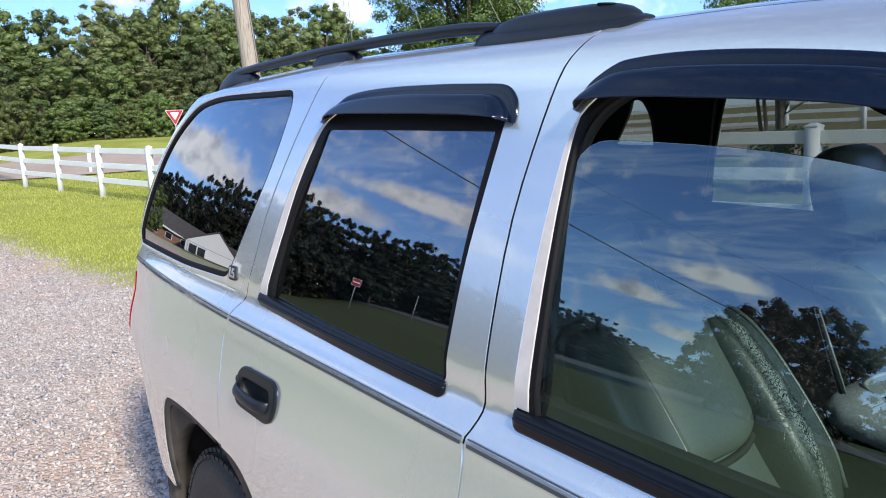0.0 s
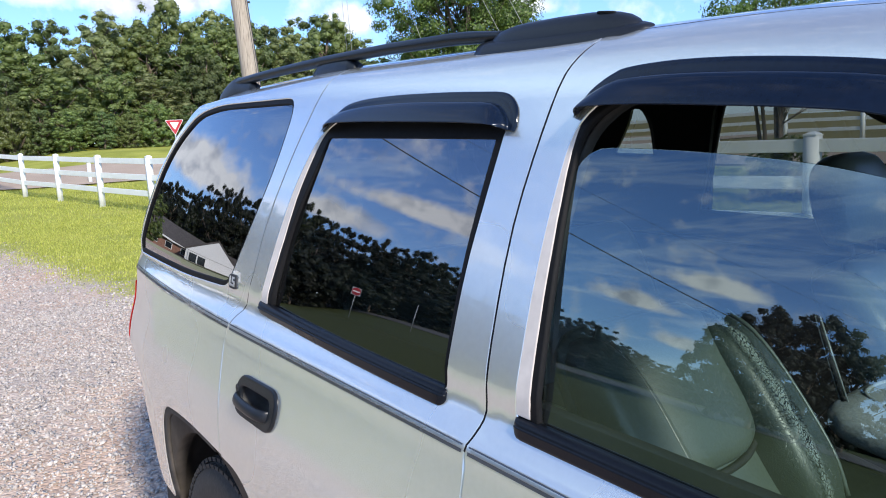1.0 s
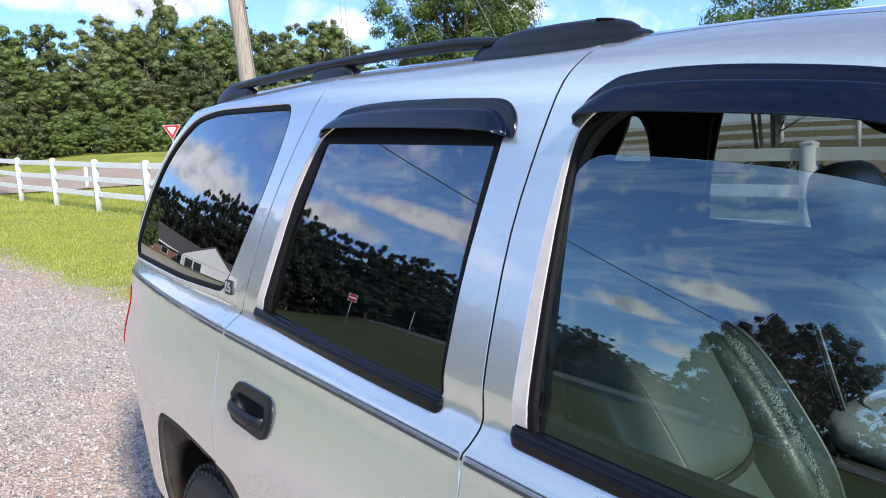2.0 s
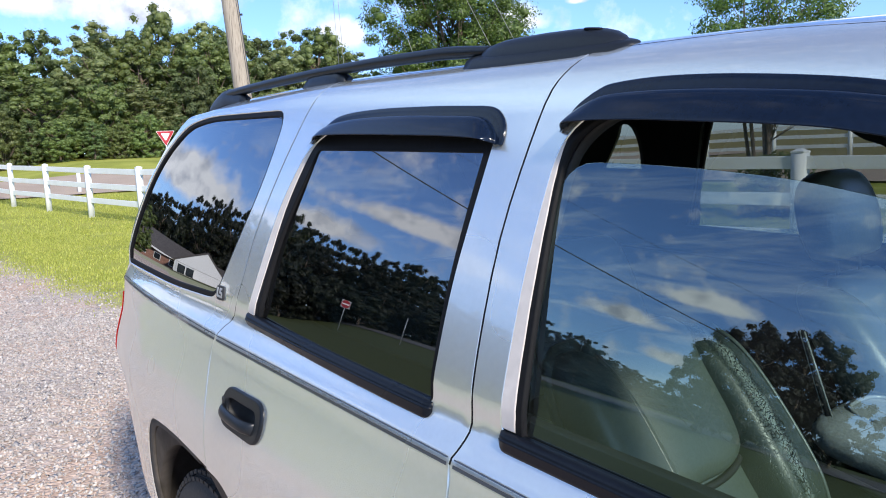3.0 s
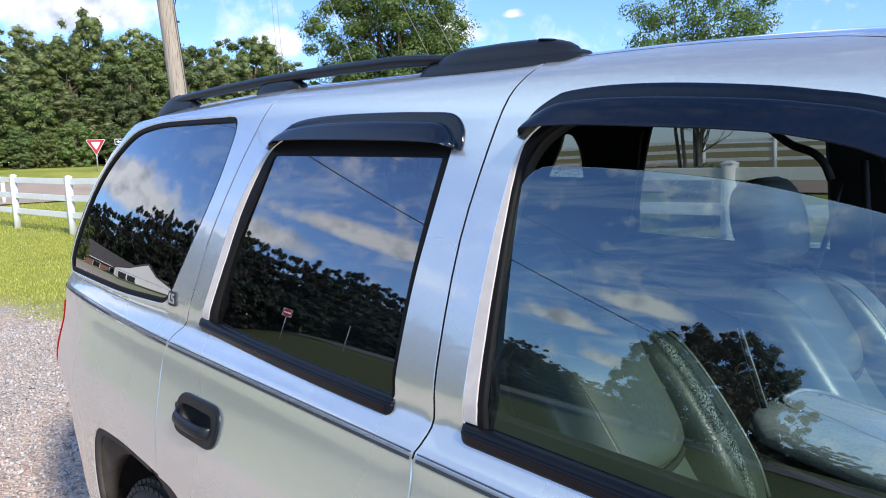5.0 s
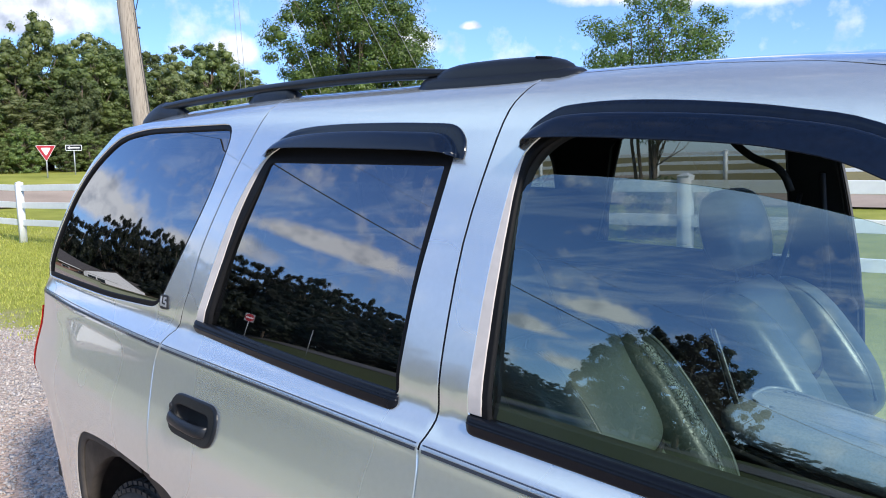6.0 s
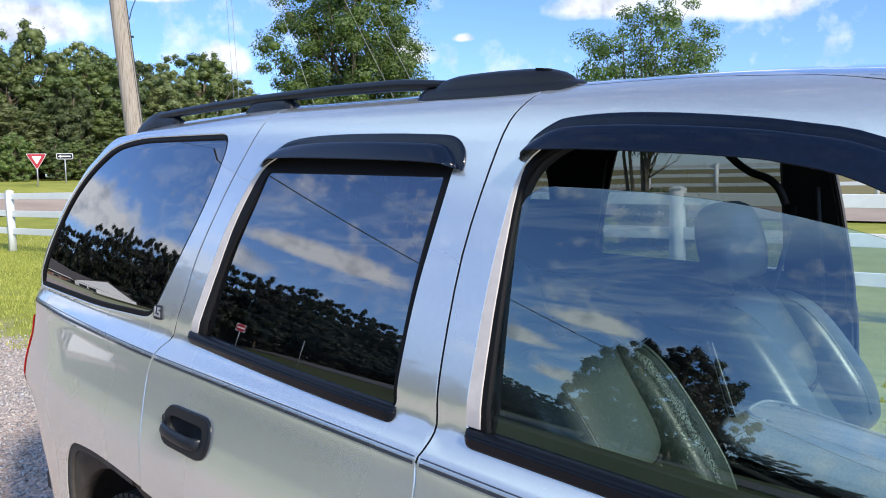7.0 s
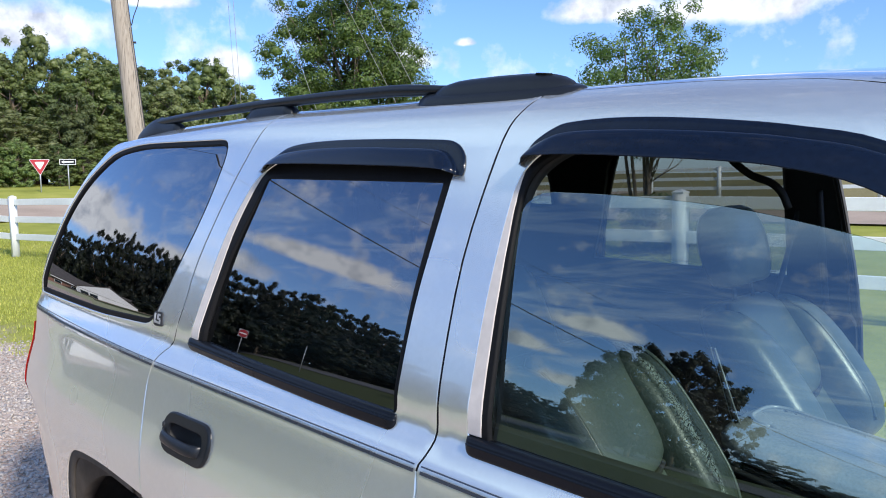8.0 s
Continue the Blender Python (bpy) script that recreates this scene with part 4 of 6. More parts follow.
def wheel(x, side):
    w = new("wheel")
    w.parent = suv
    w.location = (x, side * 0.868, 0.296)
    def lathe(name, pr, mat, parent, seg=56, label=""):
        V, F = [], []
        m = len(pr)
        for i in range(seg):
            a = 2 * math.pi * i / seg
            for r, y in pr:
                V.append((r * math.cos(a), y * side, r * math.sin(a)))
        for i in range(seg):
            j = (i + 1) % seg
            for k in range(m - 1):
                F.append((i * m + k, j * m + k, j * m + k + 1, i * m + k + 1))
        return put_mesh(name, V, F, mat, parent, True, label)
    t = lathe("tyre", [(0.225, -0.12), (0.30, -0.135), (0.355, -0.130), (0.378, -0.112), (0.385, -0.09), (0.388, 0.0), (0.385, 0.09), (0.378, 0.112), (0.372, 0.118), (0.345, 0.134), (0.300, 0.140), (0.290, 0.136), (0.245, 0.128), (0.225, 0.115)], TYRE, w)
    # tread blocks and shoulder lugs
    bm = bmesh.new()
    for i in range(64):
        a = 2 * math.pi * i / 64
        for j, (yy, wd) in enumerate(((-0.092, 0.036), (-0.045, 0.034), (0.0, 0.034), (0.045, 0.034), (0.092, 0.036), (0.119, 0.012))):
            aa = a + (0.05 if j % 2 else 0)
            rr = 0.390 if j < 5 else 0.374
            mat4 = Matrix.Rotation(-aa, 4, "Y") @ Matrix.Translation((rr, yy * side, 0)) @ Matrix.Diagonal((0.012, wd, 0.026, 1))
            bmesh.ops.create_cube(bm, size=1, matrix=mat4)
    part("tread", bm, TYRE, t)
    rim = lathe("rim", [(0.226, 0.112), (0.222, 0.118), (0.205, 0.105), (0.195, 0.06), (0.19, -0.10)], ALLOY, w)
    bm = bmesh.new()
    for i in range(5):
        a = 2 * math.pi * i / 5
        mat4 = Matrix.Rotation(-a, 4, "Y") @ Matrix.Translation((0.125, 0.075 * side, 0)) @ Matrix.Diagonal((0.16, 0.022, 0.062, 1))
        bmesh.ops.create_cube(bm, size=1, matrix=mat4)
    part("spokes", bm, ALLOY, rim)
    V, F = tube([(0, 0.05 * side, 0), (0, 0.098 * side, 0), (0, 0.105 * side, 0)], [0.062, 0.058, 0.04], 20)
    put_mesh("hub_cap", V, F, ALLOY, rim, True)
    return w


def wheel_well(x, side):
    """Dark moulded liner over the tyre, and the turned-in lip of the arch."""
    V, F = [], []
    n = 26
    ring = [(0.575, 0.980), (0.405, 0.986), (0.410, 0.972), (0.455, 0.962), (0.470, 0.80), (0.470, 0.66), (0.36, 0.60)]
    for i in range(n + 1):
        a = math.pi * (i / n) * 1.5 - 0.785
        for k, (r, yy) in enumerate(ring):
            if k < 2:
                yy = -skin(x - 0.025 + r * 1.02 * math.cos(a), max(0.45, 0.365 + r * math.sin(a))).y - (0.0135 if k == 0 else 0.018)
            V.append((x - 0.025 + r * 1.02 * math.cos(a), side * yy, max(0.02, 0.365 + r * math.sin(a))))
    m = len(ring)
    for i in range(n):
        for k in range(m - 1):
            F.append((i * m + k, i * m + k + 1, (i + 1) * m + k + 1, (i + 1) * m + k))
    put_mesh("wheel_liner", V, F, LINER, suv, True, "dusty dark wheel arch liner")
    if x < 1:
        sweep("arch_lip", curve_pts(ARCH_BACK, 5), [(-0.002, -0.004), (0.026, -0.010), (0.030, -0.016), (-0.002, -0.016)], LINER, suv, side, "dusty grey arch lip")
    c = [(x - 0.025, side * 0.60, 0.365)] + [(x - 0.025 + 0.46 * math.cos(math.pi * i / 20), side * 0.60, 0.365 + 0.46 * math.sin(math.pi * i / 20)) for i in range(21)]
    put_mesh("wheel_liner_back", c, [(0, i, i + 1) for i in range(1, 21)], LINER, suv, False)


def jamb(side):
    """Body-coloured jambs close the lower shut lines; an added black strip stands in for the upper gaps' shade."""
    for line in (SHUT_C, SHUT_B):
        pts = curve_pts(line, 3)
        upper, lower = [p for p in pts if p[1] > 1.095], [p for p in pts if p[1] < 1.115]
        sweep("shut_line_shade", upper, [(-0.0034, -0.0011), (0.0034, -0.0011), (0.0030, -0.020), (-0.0030, -0.020)], RUBBER, suv, side)
        sweep("door_jamb", lower, [(-0.020, -0.0085), (0.020, -0.0085), (0.020, -0.019), (-0.020, -0.019)], PAINT, suv, side)


def rear_end():
    """Tailgate, its window, tail lamps and bumper."""
    def low(v, s):
        """Below the belt: s runs from the corner to the middle of the gate."""
        p = skin(rear_x(v), v)
        f = s * 2
        if f <= 1:
            a = f * math.pi / 2
            return Vector((p.x - 0.030 * math.sin(a), p.y + 0.10 * (1 - math.cos(a)), p.z))
        return Vector((p.x - 0.030 - 0.05 * math.sin((f - 1) * math.pi / 2), lerp(p.y + 0.10, 0.0, f - 1), p.z))
    def high(s, t):
        """From the belt up to the rear edge of the roof."""
        def top(s):
            v = lerp(1.768, 2.51, s)
            return skin(rear_x(v), v)
        v = lerp(1.16, 1.768, t)
        edge = skin(rear_x(v), v)
        p = low(1.16, s).lerp(top(s), t) + (1 - s) ** 3 * (edge - low(1.16, 0).lerp(top(0), t))
        return p + Vector((-0.05 * math.sin(math.pi * t) * smoothstep(s, 0.0, 0.5), 0, 0))
    def face(name, f, s0, s1, t0, t1, mat, parent, lift=0.0, label=""):
        V, F = [], []
        ns, nt = 16, 14
        for i in range(nt + 1):
            for k in range(ns + 1):
                p = f(lerp(s0, s1, k / ns), lerp(t0, t1, i / nt))
                V.append(p + Vector((-lift, -lift if k == 0 else 0, 0)))
        m = ns + 1
        F = [(i * m + k, (i + 1) * m + k, (i + 1) * m + k + 1, i * m + k + 1) for i in range(nt) for k in range(ns)]
        for side in (-1, 1):
            put_mesh(name, [flip(side, p) for p in V], F if side < 0 else [q[::-1] for q in F], mat, parent, True, label)
    lower = lambda s, t: low(lerp(0.52, 1.16, t), s)
    face("rear_pillar", lower, 0.0, 0.42, 0.0, 1.0, PAINT, suv)
    face("rear_pillar_trim", high, 0.0, 0.08, 0.0, 0.8, RUBBER, suv)
    face("rear_pillar", high, 0.0, 0.08, 0.8, 1.0, PAINT, suv)
    face("tail_lamp", lower, 0.0, 0.40, 0.36, 0.84, RED, suv, 0.005, "red tail lamp lens")
    gate = new("tailgate")
    gate.parent = suv
    face("gate_skin", lower, 0.42, 1.0, 0.02, 1.0, PAINT, gate)
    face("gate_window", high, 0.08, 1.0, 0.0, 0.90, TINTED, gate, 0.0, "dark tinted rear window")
    face("gate_frame", high, 0.08, 1.0, 0.90, 1.0, PAINT, gate)
    V, F = [], []
    prof_z = [(0.40, 0.0), (0.42, 0.04), (0.50, 0.06), (0.58, 0.05), (0.60, 0.0)]
    ys = [-0.99, -0.97, -0.85, -0.6, -0.3, 0, 0.3, 0.6, 0.85, 0.97, 0.99]
    for yy in ys:
        back = -1.13 + 0.5 * max(0, abs(yy) - 0.72) ** 1.5
        back = -0.80 if abs(yy) > 0.98 else (-1.0 if abs(yy) > 0.96 else back)
        for z, o in prof_z:
            V.append((back - o, yy * 0.90, z))
    m = len(prof_z)
    F = [(i * m + k, (i + 1) * m + k, (i + 1) * m + k + 1, i * m + k + 1) for i in range(len(ys) - 1) for k in range(m - 1)]
    put_mesh("rear_bumper", V, F, PAINT, suv, True)


def front_end():
    for side in (-1, 1):
        arch = [(2.945 + 0.44 * math.cos(a), 0.365 + 0.43 * math.sin(a)) for a in [math.pi * i / 16 for i in range(17)]]
        out = [(2.252, 0.40), (2.252, 1.10), (2.27, 1.135), (3.55, 1.03), (3.66, 0.98), (3.66, 0.45)] + [(3.40, 0.45)] + arch + [(2.49, 0.40)]
        sheet("front_wing", out, [], PAINT, suv, side, grid=0.06)
        wheel_well(2.97, side)
        bar("windscreen_pillar", [flip(side, skin(x, v, 0.03)) for x, v in ((2.30, 1.15), (2.14, 1.36), (1.98, 1.54), (1.80, 1.69), (1.66, 1.755))], 0.030, PAINT, suv, 10)
        box("head_lamp", (3.62, min(side * 0.60, side * 0.92), 0.72), (3.72, max(side * 0.60, side * 0.92), 0.95), CLEAR, suv, 0.02)
        if side > 0:
            swung(box("door_mirror", (2.08, 1.0, 1.17), (2.18, 1.20, 1.40), BLACK, suv, 0.035), side)
    n, m = 16, 13
    V, F = [], []
    for i in range(n + 1):
        x = lerp(2.28, 3.70, i / n)
        for k in range(m):
            f = lerp(-1, 1, k / (m - 1))
            edge = abs(skin(min(x, 3.6), 1.02).y) - 0.02
            V.append((x - 0.10 * f * f * smoothstep(x, 3.4, 3.7), f * edge, 1.175 - 0.10 * (x - 2.28) - 0.05 * f * f - 0.25 * max(0, x - 3.45) ** 2))
    F = [(i * m + k, (i + 1) * m + k, (i + 1) * m + k + 1, i * m + k + 1) for i in range(n) for k in range(m - 1)]
    put_mesh("hood", V, F, PAINT, suv, True)
    V, F = [], []
    for i in range(9):
        f = i / 8
        for k in range(9):
            s = lerp(-1, 1, k / 8)
            hw = lerp(0.80, 0.62, f)
            V.append((lerp(2.42, 1.80, f) - 0.14 * s * s, s * hw, lerp(1.16, 1.752, f) - 0.05 * s * s * f))
    F = [(i * 9 + k, i * 9 + k + 1, (i + 1) * 9 + k + 1, (i + 1) * 9 + k) for i in range(8) for k in range(8)]
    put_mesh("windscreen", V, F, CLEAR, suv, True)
    box("header_panel", (3.56, -0.90, 0.64), (3.67, 0.90, 1.00), PAINT, suv, 0.03)
    box("grille", (3.66, -0.58, 0.66), (3.72, 0.58, 0.98), BLACK, suv, 0.02)
    box("front_bumper", (3.55, -0.94, 0.42), (3.80, 0.94, 0.68), PAINT, suv, 0.06, seg=3)


def cushion(name, rows, mat, parent, label=""):
    """A padded form lofted through closed rounded sections: rows of (centre, half-width, half-depth, across, deep)."""
    V, F = [], []
    m = 24
    ax, ad = Vector(rows[0][3]).normalized(), Vector(rows[0][4]).normalized()
    fine = curve_pts([(*c, hw, hd) for c, hw, hd, _, _ in rows], 4)
    rows = [(Vector(q[:3]), max(q[3], 0.003), max(q[4], 0.002)) for q in fine]
    for c, hw, hd in rows:
        for j in range(m):
            a = 2 * math.pi * j / m
            ca, sa = math.cos(a), math.sin(a)
            p = 0.62
            V.append(c + ax * (math.copysign(abs(ca) ** p, ca) * hw) + ad * (math.copysign(abs(sa) ** p, sa) * hd))
    for i in range(len(rows) - 1):
        for j in range(m):
            j2 = (j + 1) % m
            F.append((i * m + j, i * m + j2, (i + 1) * m + j2, (i + 1) * m + j))
    F += [tuple(range(m))[::-1], tuple((len(rows) - 1) * m + j for j in range(m))]
    return put_mesh(name, V, F, mat, parent, True, label)


def cracked_leather():
    m, g, b = material("cracked_leather")
    co = g.node("ShaderNodeTexCoord").outputs["Object"]
    n = g.node("ShaderNodeTexVoronoi")
    n.feature = "DISTANCE_TO_EDGE"
    warp = g.mix(0.035, co, g.node("ShaderNodeTexNoise").outputs["Color"])
    g.put(n.inputs["Vector"], g.mapping(warp, (1.3, 1, 0.7))), g.put(n.inputs["Scale"], 165.0)
    crack = g.ramp(n.outputs["Distance"], [(0.02, 0.0), (0.10, 1.0)])
    sep = g.node("ShaderNodeSeparateXYZ")
    g.put(sep.inputs[0], co)
    crest = g.math("MULTIPLY", g.math("ABSOLUTE", g.math("ADD", sep.outputs[1], 0.308)), 21.0)
    # pale crest band: worn leather, with a highlight put into the same colour
    wear_sheen = g.ramp(g.math("ADD", crest, g.noise(co, 14.0, 5.0)), [(0.52, 1.0), (0.80, 0.0)])
    zone = g.ramp(g.math("ADD", crest, g.noise(co, 9.0, 4.0)), [(0.60, 1.0), (1.25, 0.05)])
    crack = g.math("SUBTRACT", 1.0, g.math("MULTIPLY", g.math("SUBTRACT", 1.0, crack), zone))
    g.put(b.inputs["Base Color"], g.mix(crack, (0.02, 0.022, 0.02), g.mix(wear_sheen, (0.050, 0.064, 0.054), (0.27, 0.31, 0.28))))
    g.put(b.inputs["Roughness"], g.ramp(wear_sheen, [(0.0, 0.36), (1.0, 0.24)]))
    bp = g.node("ShaderNodeBump")
    bp.inputs["Strength"].default_value, bp.inputs["Distance"].default_value = 1.0, 0.004
    g.put(bp.inputs["Height"], crack), g.put(b.inputs["Normal"], bp.outputs[0])
    return m


CRACKED = cracked_leather()


def front_seat(side, x0, recline, restraint=True, name="front_seat"):
    """Leather bucket seat: cushion, back with a rounded insert, two bolsters with piping, head restraint. x0: hinge of the back."""
    s = new(name)
    s.parent = suv
    yc = -0.475 if side < 0 else 0.40
    bo = 0.185 if side < 0 else 0.215     # how far out the bolsters sit
    bulk = 1.0 if side < 0 else 1.18
    Y = (0, 1, 0)
    up = Vector((-math.sin(radians(recline)), 0, math.cos(radians(recline))))
    fw = Vector((up.z, 0, -up.x))
    foot = Vector((x0, yc, 0.72))
    s["label"] = "worn grey leather bucket seat"
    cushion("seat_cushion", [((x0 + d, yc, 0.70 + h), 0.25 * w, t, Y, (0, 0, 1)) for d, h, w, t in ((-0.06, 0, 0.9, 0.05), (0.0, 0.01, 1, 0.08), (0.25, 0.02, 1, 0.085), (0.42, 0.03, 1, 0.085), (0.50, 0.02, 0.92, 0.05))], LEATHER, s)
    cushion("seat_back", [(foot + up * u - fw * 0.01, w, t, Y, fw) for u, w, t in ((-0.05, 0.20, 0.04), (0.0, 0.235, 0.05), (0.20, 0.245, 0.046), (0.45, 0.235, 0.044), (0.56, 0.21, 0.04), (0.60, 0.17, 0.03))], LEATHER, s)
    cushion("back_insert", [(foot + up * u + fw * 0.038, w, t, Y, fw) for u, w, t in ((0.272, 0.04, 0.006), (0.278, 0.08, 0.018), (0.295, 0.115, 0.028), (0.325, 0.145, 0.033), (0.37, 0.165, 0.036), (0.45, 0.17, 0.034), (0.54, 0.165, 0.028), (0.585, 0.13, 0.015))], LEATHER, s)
    seam_line = curve_pts([(-0.178, 0.50), (-0.178, 0.40), (-0.150, 0.315), (-0.092, 0.272), (0.0, 0.260), (0.092, 0.272), (0.150, 0.315), (0.178, 0.40), (0.178, 0.50)], 5)
    bar("insert_seam", [foot + Vector((0, q, 0)) + up * u + fw * 0.040 for q, u in seam_line], 0.0075, INNER, s, 6)
    rows = ((0.085, 0.02, 0.020, 0.018, 0.0), (0.100, 0.035, 0.040, 0.036, 0.0), (0.130, 0.045, 0.052, 0.048, 0), (0.22, 0.052, 0.067, 0.062, 0), (0.38, 0.050, 0.065, 0.060, 0.002), (0.48, 0.040, 0.058, 0.054, 0.006), (0.545, 0.022, 0.040, 0.040, 0.012), (0.575, 0.006, 0.022, 0.022, 0.02))
    for e in (-1, 1):
        worn = side < 0 and e > 0
        b = cushion("bolster", [(foot + Vector((0, e * (bo - dy), 0)) + up * u + fw * d * bulk, w * (1.0 if bulk == 1 else 1.15), t * bulk, Y, fw) for u, d, w, t, dy in rows], CRACKED if worn else LEATHER, s, "cracked leather bolster" if worn else "")
        seam = 0.047 if e > 0 else 0.036
        pts = [foot + Vector((0, e * (bo - dy) + (seam if side < 0 else -e * seam), 0)) + up * u + fw * (d + t * 0.90) * bulk for u, d, w, t, dy in rows[2:7]]
        bar("piping", [Vector(p) for p in curve_pts(pts, 4)], 0.0042, LEATHER, b, 6)
    if not restraint:
        return s
    rise = Vector((-math.sin(radians(16)), 0, math.cos(radians(16))))
    ahead = Vector((rise.z, 0, -rise.x))
    head = foot + up * 0.735 + fw * 0.085
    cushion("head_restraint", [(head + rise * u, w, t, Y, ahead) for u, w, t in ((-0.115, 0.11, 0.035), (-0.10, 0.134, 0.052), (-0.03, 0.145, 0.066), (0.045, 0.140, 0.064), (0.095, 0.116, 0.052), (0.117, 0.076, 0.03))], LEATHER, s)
    for e in (-1, 1):
        bar("stay", [foot + up * 0.52 + Vector((0, e * 0.06, 0)), head - rise * 0.08 + Vector((0, e * 0.06, 0))], 0.006, INNER, s, 8)
    return s


def rear_bench():
    s = new("rear_bench")
    s.parent = suv
    s["label"] = "grey green leather second row bench"
    Y = (0, 1, 0)
    up = Vector((-math.sin(radians(24)), 0, math.cos(radians(24))))
    fw = Vector((up.z, 0, -up.x))
    for yc, hw in ((-0.36, 0.31), (0.0, 0.05), (0.36, 0.31)):
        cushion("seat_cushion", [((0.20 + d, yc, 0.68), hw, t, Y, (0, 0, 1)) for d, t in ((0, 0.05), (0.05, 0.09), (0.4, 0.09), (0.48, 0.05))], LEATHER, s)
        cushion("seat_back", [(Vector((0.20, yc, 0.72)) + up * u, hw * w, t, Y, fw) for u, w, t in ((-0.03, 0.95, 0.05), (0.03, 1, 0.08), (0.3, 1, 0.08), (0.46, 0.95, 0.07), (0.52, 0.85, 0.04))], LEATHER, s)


def interior():
    """Trim, floor, console, belts, pillars and mirror."""
    lo = [(-0.90, 1.155), (2.24, 1.155), (2.24, 0.42), (0.45, 0.42), (0.38, 0.70), (0.1, 0.84), (-0.35, 0.84), (-0.45, 0.62), (-0.90, 0.60)]
    for side in (-1, 1):
        if side > 0:
            swung(sheet("door_trim", rounded([(1.12, 1.155), (2.22, 1.155), (2.22, 0.42), (1.12, 0.42)], 0.05), [], INNER, suv, side, off=0.075, thick=0.02, grid=0.08), side)
            lo = [(-0.90, 1.155), (1.176, 1.155), (1.176, 0.42)] + lo[3:]
        sheet("door_trim", rounded(lo, 0.02), [], INNER, suv, side, off=0.075, thick=0.02, grid=0.08)
        hq, hr, hf = grow(WIN_Q, -0.010), [(x, max(v, 1.212)) for x, v in grow(opening(WIN_R, side), -0.006)], [(x, max(v, 1.19)) for x, v in grow(opening(WIN_F, side), -0.004)]
        if side > 0:
            hq = rounded([(-0.022, 1.452, 0.02), (-0.222, 1.452, 0.02), (-0.170, 1.512, 0.1), (-0.110, 1.585, 0.05), (-0.080, 1.640, 0.02), (-0.030, 1.640, 0.03), (-0.006, 1.570, 0.05), (-0.018, 1.45, 0.1)], 0.03)
            hr = [(x, max(v, 1.236)) for x, v in hr]
        up = [(-0.89, 1.14), (2.20, 1.14), (2.02, 1.44), (1.85, 1.60), (1.70, 1.71), (-0.40, 1.70), (-0.54, 1.66), (-0.67, 1.58), (-0.77, 1.48), (-0.86, 1.34)]
        if side > 0:
            up = [(-0.89, 1.14), (0.98, 1.14), (0.98, 0.80), (1.176, 0.80), (1.172, 1.14), (1.158, 1.30), (1.138, 1.48), (1.122, 1.60), (1.150, 1.672), (1.60, 1.668), (1.70, 1.66), (1.70, 1.71)] + up[5:]
        sheet("pillar_trim", up, [hq, hr] + ([hf] if side < 0 else []), INNER, suv, side, off=0.026, thick=0.02, grid=0.05)
        if side > 0:
            sheet("pillar_edge", [(1.158, 0.80), (1.176, 0.80), (1.176, 1.14), (1.162, 1.30), (1.142, 1.48), (1.126, 1.60), (1.110, 1.60), (1.124, 1.48), (1.144, 1.30)], [], HEADLINE, suv, side, off=0.020, thick=0.02, grid=0.03, label="pale grey edge trim of the door pillar")
        bar("seat_belt", [flip(side, skin(1.08, 1.55, 0.07)), flip(side, skin(1.08, 1.30, 0.075)), flip(side, skin(1.09, 1.0, 0.09)), flip(side, skin(1.1, 0.6, 0.1))], 0.012, INNER, suv, 6)
    bar("grab_handle", curve_pts([(0.76, 0.73, 1.675), (0.80, 0.725, 1.640), (0.845, 0.72, 1.603), (0.892, 0.72, 1.573), (0.950, 0.72, 1.553), (0.985, 0.725, 1.520), (1.005, 0.735, 1.47)], 4), 0.0135, INNER, suv, 8)
    box("cabin_floor", (-1.0, -0.90, 0.40), (2.5, 0.90, 0.46), INNER, suv)
    box("cargo_floor", (-1.0, -0.60, 0.46), (-0.3, 0.60, 0.70), INNER, suv)
    box("bulkhead", (2.35, -0.88, 0.42), (2.50, 0.88, 1.12), INNER, suv, 0.04)
    cushion("dashboard", [((1.98 + d, 0, 1.0), w, t, (0, 0, 1), (0, 1, 0)) for d, w, t in ((0, 0.10, 0.80), (0.08, 0.15, 0.82), (0.30, 0.15, 0.82), (0.40, 0.10, 0.80))], INNER, suv)
    b = new("belt_buckle")
    b.parent = suv
    b["label"] = "dark belt buckle stalk with pale edges"
    p0, p1 = Vector((1.252, -0.16, 1.03)), Vector((1.19, -0.16, 1.193))
    bar("webbing", [p0, p0.lerp(p1, 0.5), p1], [0.007, 0.007, 0.005], INNER, b, 8)
    for e in (-0.008, 0.008):
        bar("webbing_edge", [p0 + Vector((e, -0.003, 0)), p1 + Vector((e * 0.6, -0.003, 0))], 0.0018, VINYL_DARK, b, 6)
    t = new("belt_tongue")
    t.parent = suv
    t["label"] = "beige belt tongue hanging on grey webbing"
    bar("webbing", curve_pts([(1.01, 0.80, 1.46), (1.03, 0.66, 1.30), (1.07, 0.45, 1.16), (1.115, 0.30, 1.085)], 5), 0.009, INNER, t, 6)
    bar("tongue", curve_pts([(1.108, 0.300, 1.100), (1.114, 0.298, 1.082), (1.124, 0.296, 1.066), (1.134, 0.294, 1.046)], 3), [0.004, 0.005, 0.007, 0.0085, 0.0085, 0.006, 0.006, 0.006, 0.006, 0.005], PALE_TRIM, t, 6)
    c = new("centre_console")
    c.parent = suv
    c["label"] = "dark plastic centre console with padded lid"
    Y = (0, 1, 0)
    cushion("console_body", [((x, 0, 0.70), w, t, Y, (0, 0, 1)) for x, w, t in ((1.15, 0.10, 0.18), (1.18, 0.13, 0.225), (1.4, 0.14, 0.22), (1.75, 0.135, 0.19), (1.95, 0.11, 0.16))], CONSOLE, c)
